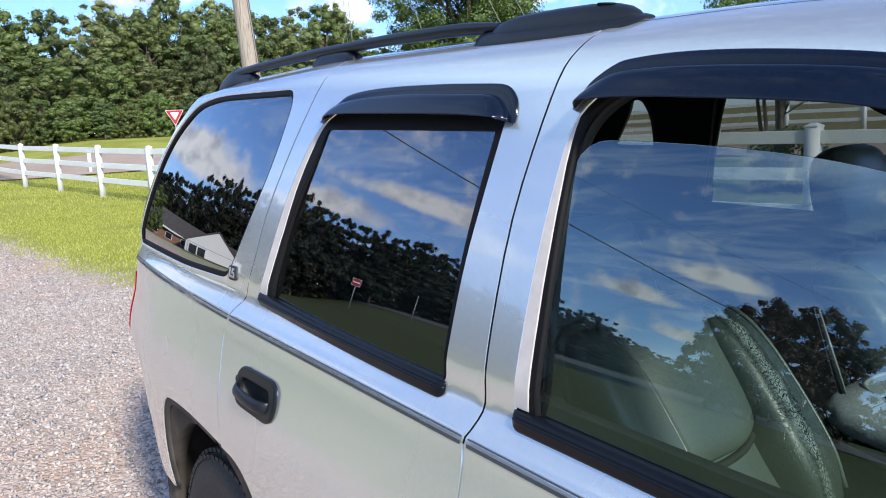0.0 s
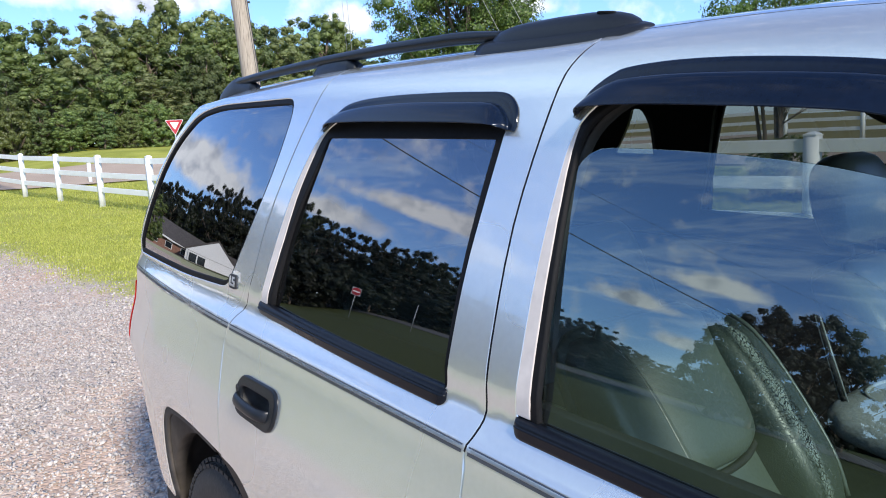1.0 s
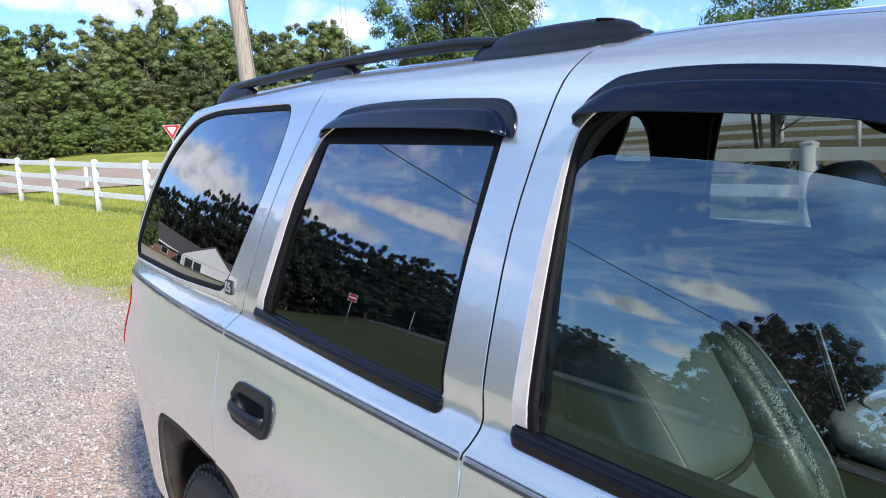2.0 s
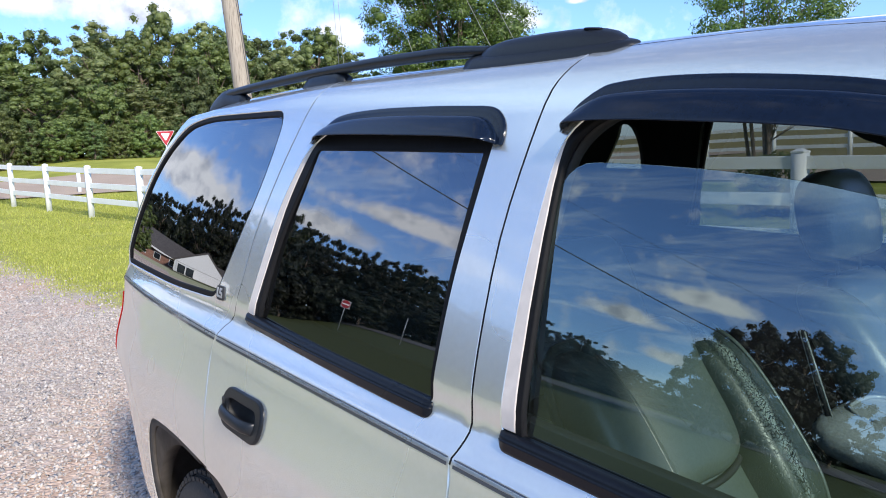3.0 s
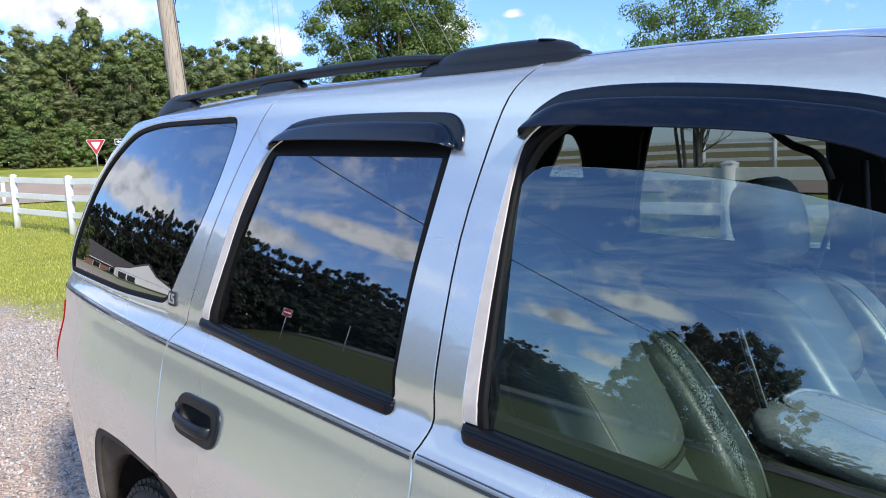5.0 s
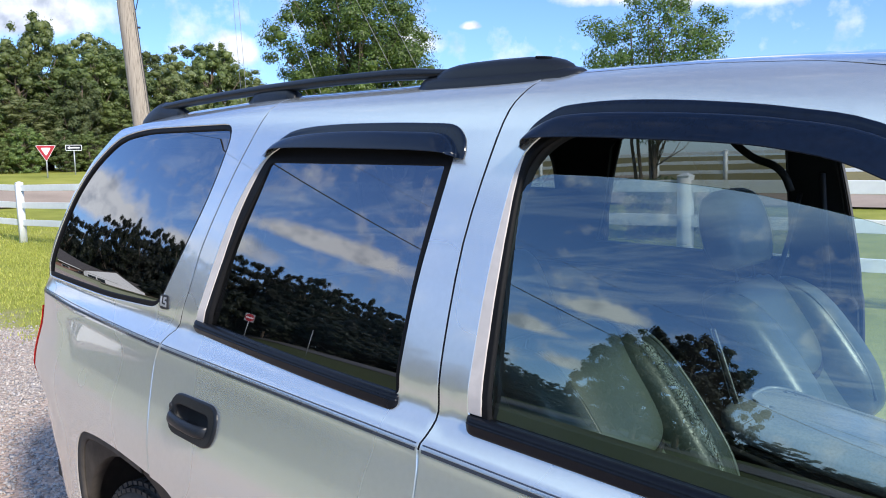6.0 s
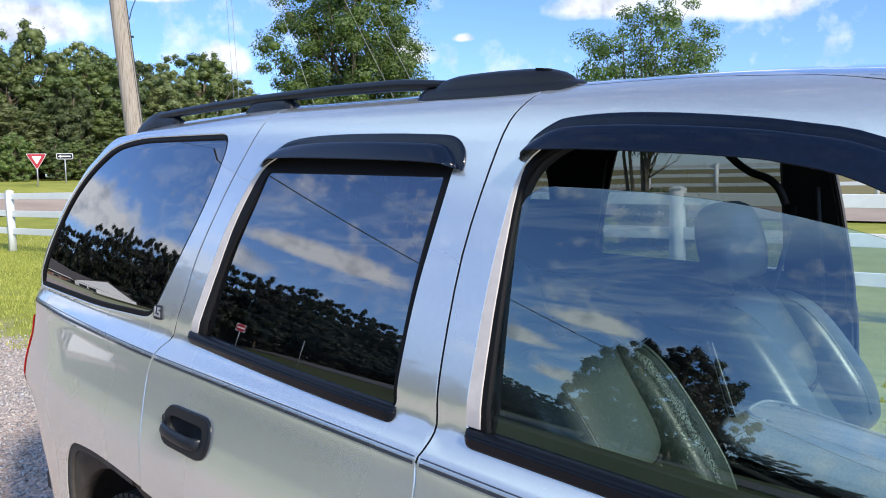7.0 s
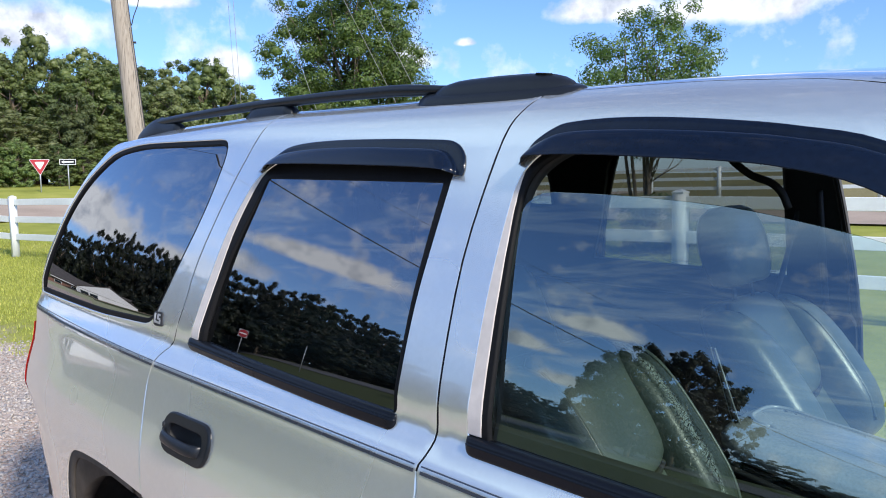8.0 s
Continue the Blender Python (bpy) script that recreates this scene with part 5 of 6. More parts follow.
    cushion("console_lid", [((x, 0, 0.965 - 0.12 * (x - 1.25)), w, t, Y, (0, 0, 1)) for x, w, t in ((1.185, 0.07, 0.010), (1.195, 0.115, 0.026), (1.225, 0.145, 0.039), (1.28, 0.155, 0.044), (1.5, 0.156, 0.045), (1.70, 0.15, 0.040), (1.76, 0.12, 0.02))], VINYL_DARK, c)
    ring = dense(rounded([(1.225, -0.055, 0.06), (1.225, 0.105, 0.06), (1.62, 0.105, 0.04), (1.62, -0.055, 0.04)], 0.05), 0.02)
    ring.append(ring[0])
    bar("recess_rim", [(x, y, 1.0035 - 0.12 * (x - 1.25) + 0.004) for x, y in ring], 0.0045, VINYL_DARK, c, 6)
    bm = bmesh.new()
    for i in range(15):
        for k in range(6):
            x, y = 1.265 + 0.022 * i, -0.028 + 0.0225 * k
            bmesh.ops.create_cube(bm, size=0.011, matrix=Matrix.Translation((x, y, 1.0045 - 0.12 * (x - 1.25))) @ Matrix.Rotation(0.785, 4, "Z") @ Matrix.Diagonal((1, 1, 0.35, 1)))
    part("studded_mat", bm, CONSOLE, c)
    bar("tray_edge", curve_pts([(1.15, -0.10, 0.93), (1.20, -0.150, 0.925), (1.30, -0.168, 0.915), (1.45, -0.172, 0.895), (1.70, -0.165, 0.865)], 5), 0.008, INNER, c, 6)


for _s in (-1, 1):
    quarter(_s), rear_door(_s), front_door(_s), windows(_s), mouldings(_s), stripes(_s), (visors(_s) if _s < 0 else None), door_handle(_s), badge(_s), roof_rail(_s)
    wheel(0.0, _s), wheel(2.946, _s), wheel_well(0.0, _s)
worn_lit_edge(-1), jamb(-1), jamb(1), roof(), rear_end(), front_end(), interior(), rear_bench()
front_seat(-1, 1.314, 36, False)
front_seat(1, 1.33, 35)


# ---------------------------------------------------------------- white fences
def fence_post(h=1.40, w=0.142):
    p = new("fence_post")
    box("post", (-w / 2, -w / 2, -0.1), (w / 2, w / 2, h - 0.03), VINYL, p, 0.006)
    bm = bmesh.new()
    bmesh.ops.create_cone(bm, cap_ends=True, segments=4, radius1=0.103, radius2=0.03, depth=0.03, matrix=Matrix.Translation((0, 0, h - 0.012)) @ Matrix.Rotation(radians(45), 4, "Z"))
    bmesh.ops.create_cube(bm, size=1, matrix=Matrix.Translation((0, 0, h - 0.034)) @ Matrix.Diagonal((0.148, 0.148, 0.016, 1)))
    part("cap", bm, VINYL, p)
    return tagged(p, "white vinyl fence post with a flat pyramid cap", "fence post", "fence round the lawn")


def fence(points, rails, h, group, label_rail, rail_h=0.14):
    first = None
    tops = []
    for x, y in points:
        m = Matrix.Translation((x, y, height(x, y)))
        if first is None:
            first = fence_post(h)
            first["group"] = group
            first.matrix_world = m
        else:
            copy_thing(first, m)
        tops.append(Vector((x, y, height(x, y))))
    for a, b in zip(tops, tops[1:]):
        d = b - a
        u = Vector((-d.y, d.x, 0)).normalized() * 0.019
        for z in rails:
            ends = []
            for p in (a + d * (0.05 / d.length), b - d * (0.05 / d.length)):
                ends += [p + u + Vector((0, 0, z - rail_h / 2)), p - u + Vector((0, 0, z - rail_h / 2)), p - u + Vector((0, 0, z + rail_h / 2)), p + u + Vector((0, 0, z + rail_h / 2))]
            bm = bmesh.new()
            vs = [bm.verts.new(v) for v in ends]
            for f in ((0, 1, 2, 3), (7, 6, 5, 4), (0, 4, 5, 1), (1, 5, 6, 2), (2, 6, 7, 3), (3, 7, 4, 0)):
                bm.faces.new([vs[i] for i in f])
            bmesh.ops.bevel(bm, geom=bm.edges[:], offset=0.005, segments=1, affect="EDGES")
            tagged(part("fence_rail", bm, VINYL), label_rail, "fence rail", group)


step = Vector((15.1, 2.57)) / 5
line = [(-17.4 + step.x * i, 3.8 + step.y * i) for i in range(0, 9)]
left = [(-17.4 - 2.93 * i, 3.8 - 0.50 * i) for i in range(6, 0, -1)]
fence(left + line, (1.255, 0.86, 0.465), 1.40, "fence round the lawn", "white vinyl fence rail between two posts")
far = [(-24 + 2.9 * i, 27.4 + 0.35 * i) for i in range(12)]
fence(far, (1.25, 0.86, 0.47), 1.38, "fence beyond the lane", "weathered white vinyl fence rail")


# ---------------------------------------------------------------- trees
def leaf_cloud(rng, centres, radii, per, size, far=False):
    """Many small folded leaves round each clump centre; returns vertices and faces."""
    P, D = [], []
    mid = np.mean(np.asarray(centres), axis=0)
    for c, r in zip(centres, radii):
        d = rng.normal(size=(per, 3))
        d /= np.linalg.norm(d, axis=1)[:, None]
        rad = r * rng.uniform(0.25, 1.0, per) ** 0.55
        q = d * rad[:, None]
        q[:, 2] *= 0.75
        P.append(q + c)
        D.append(d)
    P = np.concatenate(P)
    n = len(P)
    # leaves face outwards from their clump and from the crown, so that the masses read as round
    out = np.concatenate(D) * 0.9 + (P - mid) / (np.linalg.norm(P - mid, axis=1)[:, None] + 1e-6) * 0.5
    out += rng.normal(scale=0.42, size=(n, 3)) + np.array((0.0, 0.0, 0.35))
    out /= np.linalg.norm(out, axis=1)[:, None]
    a = np.cross(out, rng.normal(size=(n, 3)))
    a /= np.linalg.norm(a, axis=1)[:, None]
    b = np.cross(out, a)
    s = size * rng.uniform(0.6, 1.35, n)[:, None]
    if far:      # plain three-cornered leaf sprays
        V = np.stack([P - a * s * 0.62, P + a * s * 0.5 + b * s * 0.36, P + a * s * 0.5 - b * s * 0.36], 1).reshape(-1, 3)
        return V, np.arange(n * 3).reshape(-1, 3)
    V = np.stack([P - a * s * 0.5, P + b * s * 0.28, P + a * s * 0.5, P - b * s * 0.28], 1).reshape(-1, 3)
    F = np.arange(n * 4).reshape(-1, 4)
    return V, F


def mesh_fast(name, V, F, mat, parent=None, label="", cores=None):
    """A mesh from arrays; cores: vertices and triangles joined to the quads."""
    me = bpy.data.meshes.new(name)
    V, F = np.asarray(V, np.float32), np.asarray(F, np.int32)
    k = F.shape[1]
    loops, starts = F.ravel(), np.arange(len(F), dtype=np.int32) * k
    if cores is not None:
        CV, CF = cores
        CF = np.asarray(CF, np.int32) + len(V)
        V = np.concatenate([V, np.asarray(CV, np.float32)])
        starts = np.concatenate([starts, len(loops) + np.arange(len(CF), dtype=np.int32) * 3])
        loops = np.concatenate([loops, CF.ravel()])
    me.vertices.add(len(V))
    me.vertices.foreach_set("co", V.ravel())
    me.loops.add(len(loops))
    me.loops.foreach_set("vertex_index", loops)
    me.polygons.add(len(starts))
    me.polygons.foreach_set("loop_start", starts)
    me.update(calc_edges=True)
    me.validate()
    me.materials.append(mat)
    ob = new(name, me)
    if parent is not None:
        ob.parent = parent
    if label:
        ob["label"] = label
    return ob


def lumps(rng, centres, radii, fill):
    """The dark, dense hearts of the leaf clumps: small uneven lumps of twigs and shaded leaves."""
    bm = bmesh.new()
    bmesh.ops.create_icosphere(bm, subdivisions=1, radius=1.0)
    U = np.array([v.co[:] for v in bm.verts])
    T = np.array([[v.index for v in f.verts] for f in bm.faces])
    bm.free()
    V, F = [], []
    for i, (c, r) in enumerate(zip(centres, radii)):
        V.append(np.asarray(c) + U * (r * fill * rng.uniform(0.72, 1.18, len(U)))[:, None] * np.array((1, 1, 0.75)))
        F.append(T + i * len(U))
    return np.concatenate(V), np.concatenate(F)


def tree(seed, h, crown_w, crown_from, clumps, per, leaf, mat, label, trunk_r=0.16, stems=1, top_bias=1.0, group="", lean=0.0, clump_r=0.19, fill=0.0, tiers=0):
    """Tapered trunk or stems, limbs that reach to the clumps, and a crown of small leaves with gaps."""
    rng = np.random.default_rng(seed)
    t = empty("tree", label, "tree", group=group)
    cz, rz = (h + crown_from) / 2, (h - crown_from) / 2
    C, R = [], []
    while len(C) < clumps:
        u = rng.uniform(-1, 1, 3)
        rr = math.sqrt(u[0] ** 2 + u[1] ** 2)
        shape = math.sqrt(max(0.0, 1 - u[2] ** 2)) ** top_bias
        if rr > shape * rng.uniform(0.7, 1.12):
            continue
        if tiers:      # flat layered boughs
            u[2] = (math.floor((u[2] + 1) / 2 * tiers) + 0.5 + rng.normal(scale=0.10)) / tiers * 2 - 1
        C.append((u[0] * crown_w / 2, u[1] * crown_w / 2, cz + u[2] * rz * 0.95))
        R.append(rng.uniform(0.45, 1.0) * clump_r * crown_w)
    C = np.array(C)
    V, F = leaf_cloud(rng, C, R, per, leaf, group != "")
    mesh_fast("crown", V, F, mat, t, cores=lumps(rng, C, R, fill) if fill else None)
    VV, FF = [], []
    def add(points, radii, sides):
        v, f = tube(points, radii, sides)
        s = len(VV)
        VV.extend(v)
        FF.extend([tuple(i + s for i in q) for q in f])
    for k in range(stems):
        a = rng.uniform(0, 6.28)
        spread = 0.0 if stems == 1 else 0.10 * h
        base = Vector((0.08 * k, 0.05 * k, -0.2))
        end = Vector((math.cos(a) * spread + lean * h, math.sin(a) * spread, h * 0.86))
        mid = base.lerp(end, 0.5) + Vector((rng.normal() * 0.02 * h, rng.normal() * 0.02 * h, 0))
        add([base, base.lerp(mid, 0.5), mid, mid.lerp(end, 0.5), end], [trunk_r * 1.15, trunk_r, trunk_r * 0.8, trunk_r * 0.5, trunk_r * 0.15], 8)
    for i in rng.permutation(len(C))[:max(10, len(C) // (4 if group else 2))]:
        c = Vector(C[i])
        start = Vector((lean * c.z * 0.6, 0, max(crown_from * 0.8, c.z - 0.55 * math.hypot(c.x, c.y) - 0.1 * h)))
        k = start.lerp(c, 0.5) + Vector((0, 0, -0.03 * h))
        r = trunk_r * 0.35
        add([start, k, c], [r, r * 0.6, r * 0.2], 5)
    put_mesh("trunk", VV, FF, BARK, t, True)
    return t


def place(t, x, y, turn, s=1.0, sz=1.0):
    m = Matrix.Translation((x, y, height(x, y) - 0.35)) @ Matrix.Rotation(turn, 4, "Z")
    t.matrix_world = m
    t.scale = (s, s, sz)
    return t


def scaled_copy(t, x, y, turn, s, sz):
    c = copy_thing(t, Matrix.Identity(4))
    c.matrix_basis = Matrix.Translation((x, y, height(x, y) - 0.35)) @ Matrix.Rotation(turn, 4, "Z") @ Matrix.Diagonal((s, s, sz, 1))
    return c


WOOD = "woodland edge behind the road"
kinds = [
    tree(11, 9.5, 5.8, 0.5, 200, 72, 0.15, LEAF_OAK, "broad dark green woodland tree", 0.20, group=WOOD, clump_r=0.122, fill=0.66, top_bias=0.62),
    tree(12, 10.5, 5.2, 0.8, 200, 72, 0.15, LEAF_LIGHT, "tall light green woodland tree", 0.18, group=WOOD, clump_r=0.122, fill=0.66, top_bias=0.7),
    tree(13, 9.0, 4.4, 0.3, 180, 72, 0.15, LEAF_PINE, "young dark pine at the wood edge", 0.16, top_bias=1.1, group=WOOD, clump_r=0.125, fill=0.66),
    tree(14, 7.0, 4.8, 0.0, 170, 78, 0.155, LEAF_OAK, "low bushy tree at the wood edge", 0.14, group=WOOD, clump_r=0.122, fill=0.64, top_bias=0.7),
    tree(15, 11.0, 5.6, 3.4, 150, 85, 0.155, LEAF_PINE, "tall pine with a flat open crown", 0.22, group=WOOD, clump_r=0.115, fill=0.6, tiers=6),
]
FRONT = "wood across the front road"
kinds += [
    tree(21, 9.5, 6.2, 0.4, 150, 60, 0.22, LEAF_DIMMED, "broad tree across the front road, leaves darkened to mirror dim", 0.20, group=FRONT, clump_r=0.115, fill=0.66, top_bias=0.7),
    tree(22, 11.0, 6.4, 3.8, 130, 60, 0.22, LEAF_DIMMED, "tall pine across the front road, leaves darkened to mirror dim", 0.22, group=FRONT, clump_r=0.105, fill=0.62, tiers=5),
    tree(23, 7.0, 5.0, 0.0, 70, 60, 0.32, LEAF_DIMMED, "low bushy tree with leaves darkened to look shaded", 0.14, group=FRONT, clump_r=0.17, fill=0.68),
]
TALL = [9.5, 10.5, 9.0, 7.0, 11.0, 9.5, 11.0, 7.0]
rng = np.random.default_rng(5)
used = set()
def plant(k, x, y, s, sz):
    turn = rng.uniform(0, 6.28)
    if k in used:
        return scaled_copy(kinds[k], x, y, turn, s, sz)
    used.add(k)
    return place(kinds[k], x, y, turn, s, sz)


def rise_to(k, x, y, ex, ey, ez, el):
    """The upright scale that lifts a tree's top to an elevation as seen from a spot."""
    top = ez + math.hypot(x - ex, y - ey) * math.tan(radians(el))
    return max(0.25, (top - height(x, y) + 0.35) / (TALL[k] * 0.985))


# the skyline of the wood behind the road, by azimuth
SKY_AZ = [146, 149, 149.6, 150.2, 151.5, 152.6, 153.7, 155.2, 156.4, 158.6, 159.7, 160.8, 162.2, 163.7, 165.0, 166.0, 167.2, 168.9, 169.8, 171.2, 175]
SKY_EL = [5.0, 6.2, 7.0, 8.2, 8.9, 8.9, 7.9, 8.3, 9.0, 8.6, 9.4, 10.0, 10.3, 9.8, 8.3, 9.0, 9.3, 9.1, 8.4, 8.7, 8.9]
for row, (x0, gap, ks, s0, share) in enumerate(((-45.5, 1.7, (3, 2, 0, 2, 3), 0.42, 0.36), (-48.5, 2.5, (2, 0, 3, 1, 2), 0.74, 0.62), (-52, 3.0, (0, 2, 1, 0, 4), 1.02, 0.84), (-56, 2.7, (1, 0, 2, 1, 4, 0), 0.98, 1.0))):
    for i in range(int(46 / gap)):
        y = -4 + i * gap + rng.uniform(-0.3, 0.3) * gap
        x = x0 - 0.12 * y + rng.uniform(-0.8, 0.8)
        k = ks[(i + row) % len(ks)]
        el = interp(math.degrees(math.atan2(y + 1.75, x - 2.0)), SKY_AZ, SKY_EL)
        el *= share * (rng.uniform(0.72, 1.2) if row < 3 else rng.uniform(0.96, 1.02))
        plant(k, x, y, s0 * rng.uniform(0.82, 1.15), rise_to(k, x, y, 2.0, -1.75, 1.55, el))
# near-black leaves fill the gaps behind the wood in place of shade
for i in range(20):
    plant(7, -58.5, -6 + 2.5 * i, 1.25, 0.62)
for i in range(18):
    plant(7, -61, -6 + 3.1 * i, 1.5, 0.9)

# trees across the front road, mirrored in the panes
FRONT_AZ = [-180, -171, -169, -166, -163, -160, -155, -152.5, -150, -147, -145, -142, -139, -136, -134, -131, -128.5, -125, -122, -110, -95]
FRONT_EL = [5.0, 5.6, 6.8, 7.0, 8.6, 9.6, 9.9, 8.8, 8.6, 9.1, 9.2, 8.6, 8.7, 7.8, 6.6, 7.0, 5.6, 5.2, 5.6, 5.6, 5.0]
def front_tree(k, az, dist, share, s):
    a = radians(az + rng.uniform(-0.4, 0.4))
    x, y = 0.6 + dist * math.cos(a), -0.9 + dist * math.sin(a)
    plant(k, x, y, s * rng.uniform(0.9, 1.12), rise_to(k, x, y, 0.6, -0.9, 1.35, interp(az, FRONT_AZ, FRONT_EL) * share))
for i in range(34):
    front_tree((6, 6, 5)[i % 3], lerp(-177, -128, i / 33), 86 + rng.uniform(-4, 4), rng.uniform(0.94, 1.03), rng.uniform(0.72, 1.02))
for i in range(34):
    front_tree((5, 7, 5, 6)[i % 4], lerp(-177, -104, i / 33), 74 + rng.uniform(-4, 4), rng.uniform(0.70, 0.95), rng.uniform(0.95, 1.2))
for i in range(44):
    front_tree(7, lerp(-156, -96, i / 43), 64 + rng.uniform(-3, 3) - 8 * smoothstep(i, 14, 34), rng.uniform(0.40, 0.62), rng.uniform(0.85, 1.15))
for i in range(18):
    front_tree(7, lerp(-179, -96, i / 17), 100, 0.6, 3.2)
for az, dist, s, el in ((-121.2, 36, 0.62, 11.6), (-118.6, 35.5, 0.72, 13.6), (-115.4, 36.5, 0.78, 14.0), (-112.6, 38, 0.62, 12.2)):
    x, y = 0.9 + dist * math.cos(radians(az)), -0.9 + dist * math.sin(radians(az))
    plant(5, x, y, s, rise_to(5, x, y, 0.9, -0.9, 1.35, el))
# a lit bush beside the far house
plant(3, -52.0, -9.2, 0.9, 0.75)

lone_a = tree(31, 7.4, 4.2, 1.3, 300, 330, 0.062, LEAF_LONE, "bushy green tree behind the fence", 0.08, stems=4, clump_r=0.125, fill=0.34)
place(lone_a, -13.6, 10.6, 0.6)
lone_b = tree(32, 5.4, 3.0, 2.2, 150, 190, 0.055, LEAF_LONE, "small many-stemmed tree with an open crown", 0.04, stems=5, clump_r=0.115)
place(lone_b, -6.0, 12.2, 2.1)
shrub = tree(33, 1.6, 1.5, 0.0, 40, 150, 0.08, LEAF_OAK, "low green shrub at the foot of a tree", 0.02, stems=3)
place(shrub, -5.75, 12.1, 0.0, 1.15, 1.0)


# ---------------------------------------------------------------- poles, wires, signs
def pole(name, x, y, h, lean, r, label):
    p = empty(name, label, "utility pole", Matrix.Translation((x, y, height(x, y))))
    n = 8
    pts = [Vector((lean[0] * h * i / n, lean[1] * h * i / n, -0.3 + (h + 0.3) * i / n)) for i in range(n + 1)]
    bar("shaft", pts, [r * (1 - 0.35 * i / n) for i in range(n + 1)], WOODPOLE, p, 14)
    return p, pts


near_pole, pts = pole("utility_pole", -8.05, 2.83, 6.0, (-0.075, -0.05), 0.137, "leaning weathered wooden utility pole with cables")
bar("riser_cable", [p + Vector((0.082, 0.106, 0)) * (1 - 0.35 * i / 8) for i, p in enumerate(pts)], 0.0115, CABLE, near_pole, 6)
bar("riser_cable", [p + Vector((0.114, 0.062, 0)) * (1 - 0.35 * i / 8) for i, p in enumerate(pts[:6])], 0.0075, CABLE, near_pole, 6)
bar("cable_tail", [(-0.235, -0.085, 3.68), (-0.228, -0.055, 3.80), (-0.205, 0.00, 3.95), (-0.205, 0.012, 4.02)], 0.007, CABLE, near_pole, 6)
for zz in (2.30, 2.95, 3.45):
    c = Vector((-0.075 * zz, -0.05 * zz, zz))
    bar("cable_clip", [c + Vector((0.076, 0.098, -0.012)), c + Vector((0.076, 0.098, 0.012))], 0.017, CABLE, near_pole, 8)


def wire(name, a, b, sag, r, mat, label):
    n = 20
    pts = [Vector(a).lerp(Vector(b), i / n) - Vector((0, 0, sag * 4 * (i / n) * (1 - i / n))) for i in range(n + 1)]
    return tagged(bar(name, pts, r, mat, None, 5), label, "wire", "wires")


def place_ray(az, el, dist, x=2.02, y=-1.83, z=1.55):
    return (x + dist * math.cos(radians(az)), y + dist * math.sin(radians(az)), z + dist * math.tan(radians(el)))


G1 = "thin pale steel guy wire"
wire("guy_wire", place_ray(149.40, 14.0, 12.5), place_ray(148.65, -7.0, 12.5), 0.0, 0.0038, STEELWIRE, G1)
wire("guy_wire", place_ray(149.75, 14.0, 12.7), place_ray(149.00, -7.0, 12.7), 0.0, 0.0030, STEELWIRE, G1)
wire("guy_wire", place_ray(146.4, 13.0, 18), place_ray(140.6, -4.8, 18), 0.0, 0.006, STEELWIRE, G1)
wire("guy_wire", place_ray(142.0, 13.5, 18), place_ray(133.0, -4.8, 18), 0.0, 0.006, STEELWIRE, G1)
wire("guy_wire", place_ray(140.2, 13.5, 18), place_ray(131.0, -4.8, 18), 0.0, 0.006, STEELWIRE, G1)

arm_pole, ap = pole("utility_pole", -4.7, -31.0, 7.5, (0.0, 0.0), 0.10, "wooden utility pole with two crossarms")
for zz in (7.05, 6.25):
    box("crossarm", (-0.85, -0.05, zz - 0.05), (0.85, 0.05, zz + 0.05), WOODPOLE, arm_pole, 0.01)
    for xx in (-0.78, -0.36, 0.36, 0.78):
        bar("insulator", [(xx, 0, zz + 0.05), (xx, 0, zz + 0.22)], [0.05, 0.035], CABLE, arm_pole, 8)
W1 = "dark overhead cable strung between poles"
wire("overhead_cable", (-4.7, -31.0, 4.6), (-8.42, 2.59, 5.05), 0.50, 0.012, CABLE, W1)
wire("overhead_cable", (-4.2, -31.0, 7.25), (-8.43, 2.58, 5.30), 0.6, 0.003, CABLE, W1)
wire("overhead_cable", (-5.4, -31.0, 7.25), (60, -27.0, 8.0), 1.0, 0.014, CABLE, W1)


def sign_post(name, x, y, h, label, category):
    p = empty(name, label, category, Matrix.Translation((x, y, height(x, y))))
    bar("post", [(0, 0, -0.3), (0, 0, h)], 0.032, POSTSTEEL, p, 8)
    return p


def flat_plate(name, pts, depth, mat, parent, y0):
    """A plate in the x, z plane of its post."""
    bm = bmesh.new()
    a = [bm.verts.new((x, y0, z)) for x, z in pts]
    b = [bm.verts.new((x, y0 + depth, z)) for x, z in pts]
    bm.faces.new(a), bm.faces.new(b[::-1])
    n = len(pts)
    for i in range(n):
        bm.faces.new((a[i], b[i], b[(i + 1) % n], a[(i + 1) % n]))
    bmesh.ops.recalc_face_normals(bm, faces=bm.faces[:])
    return part(name, bm, mat, parent)


ys = sign_post("yield_sign", -37.0, 10.75, 1.45, "red and white yield sign on a steel post", "road sign")
ys.rotation_euler = (0, 0, radians(72))
def tri(s, zc):
    return rounded([(-s, zc + s * 0.58), (0, zc - s * 1.15), (s, zc + s * 0.58)], 0.07)
flat_plate("plate", tri(0.44, 1.28), 0.006, SIGNWHITE, ys, -0.042)
flat_plate("border", tri(0.413, 1.28), 0.004, SIGNRED, ys, -0.047)
flat_plate("centre", tri(0.22, 1.293), 0.004, SIGNWHITE, ys, -0.052)
ow = sign_post("arrow_sign", -39.5, 12.9, 1.5, "small black and white arrow sign on a steel post", "road sign")
ow.rotation_euler = (0, 0, radians(70))
flat_plate("plate", rounded([(-0.38, 1.24), (0.38, 1.24), (0.38, 1.53), (-0.38, 1.53)], 0.03), 0.006, SIGNWHITE, ow, -0.042)
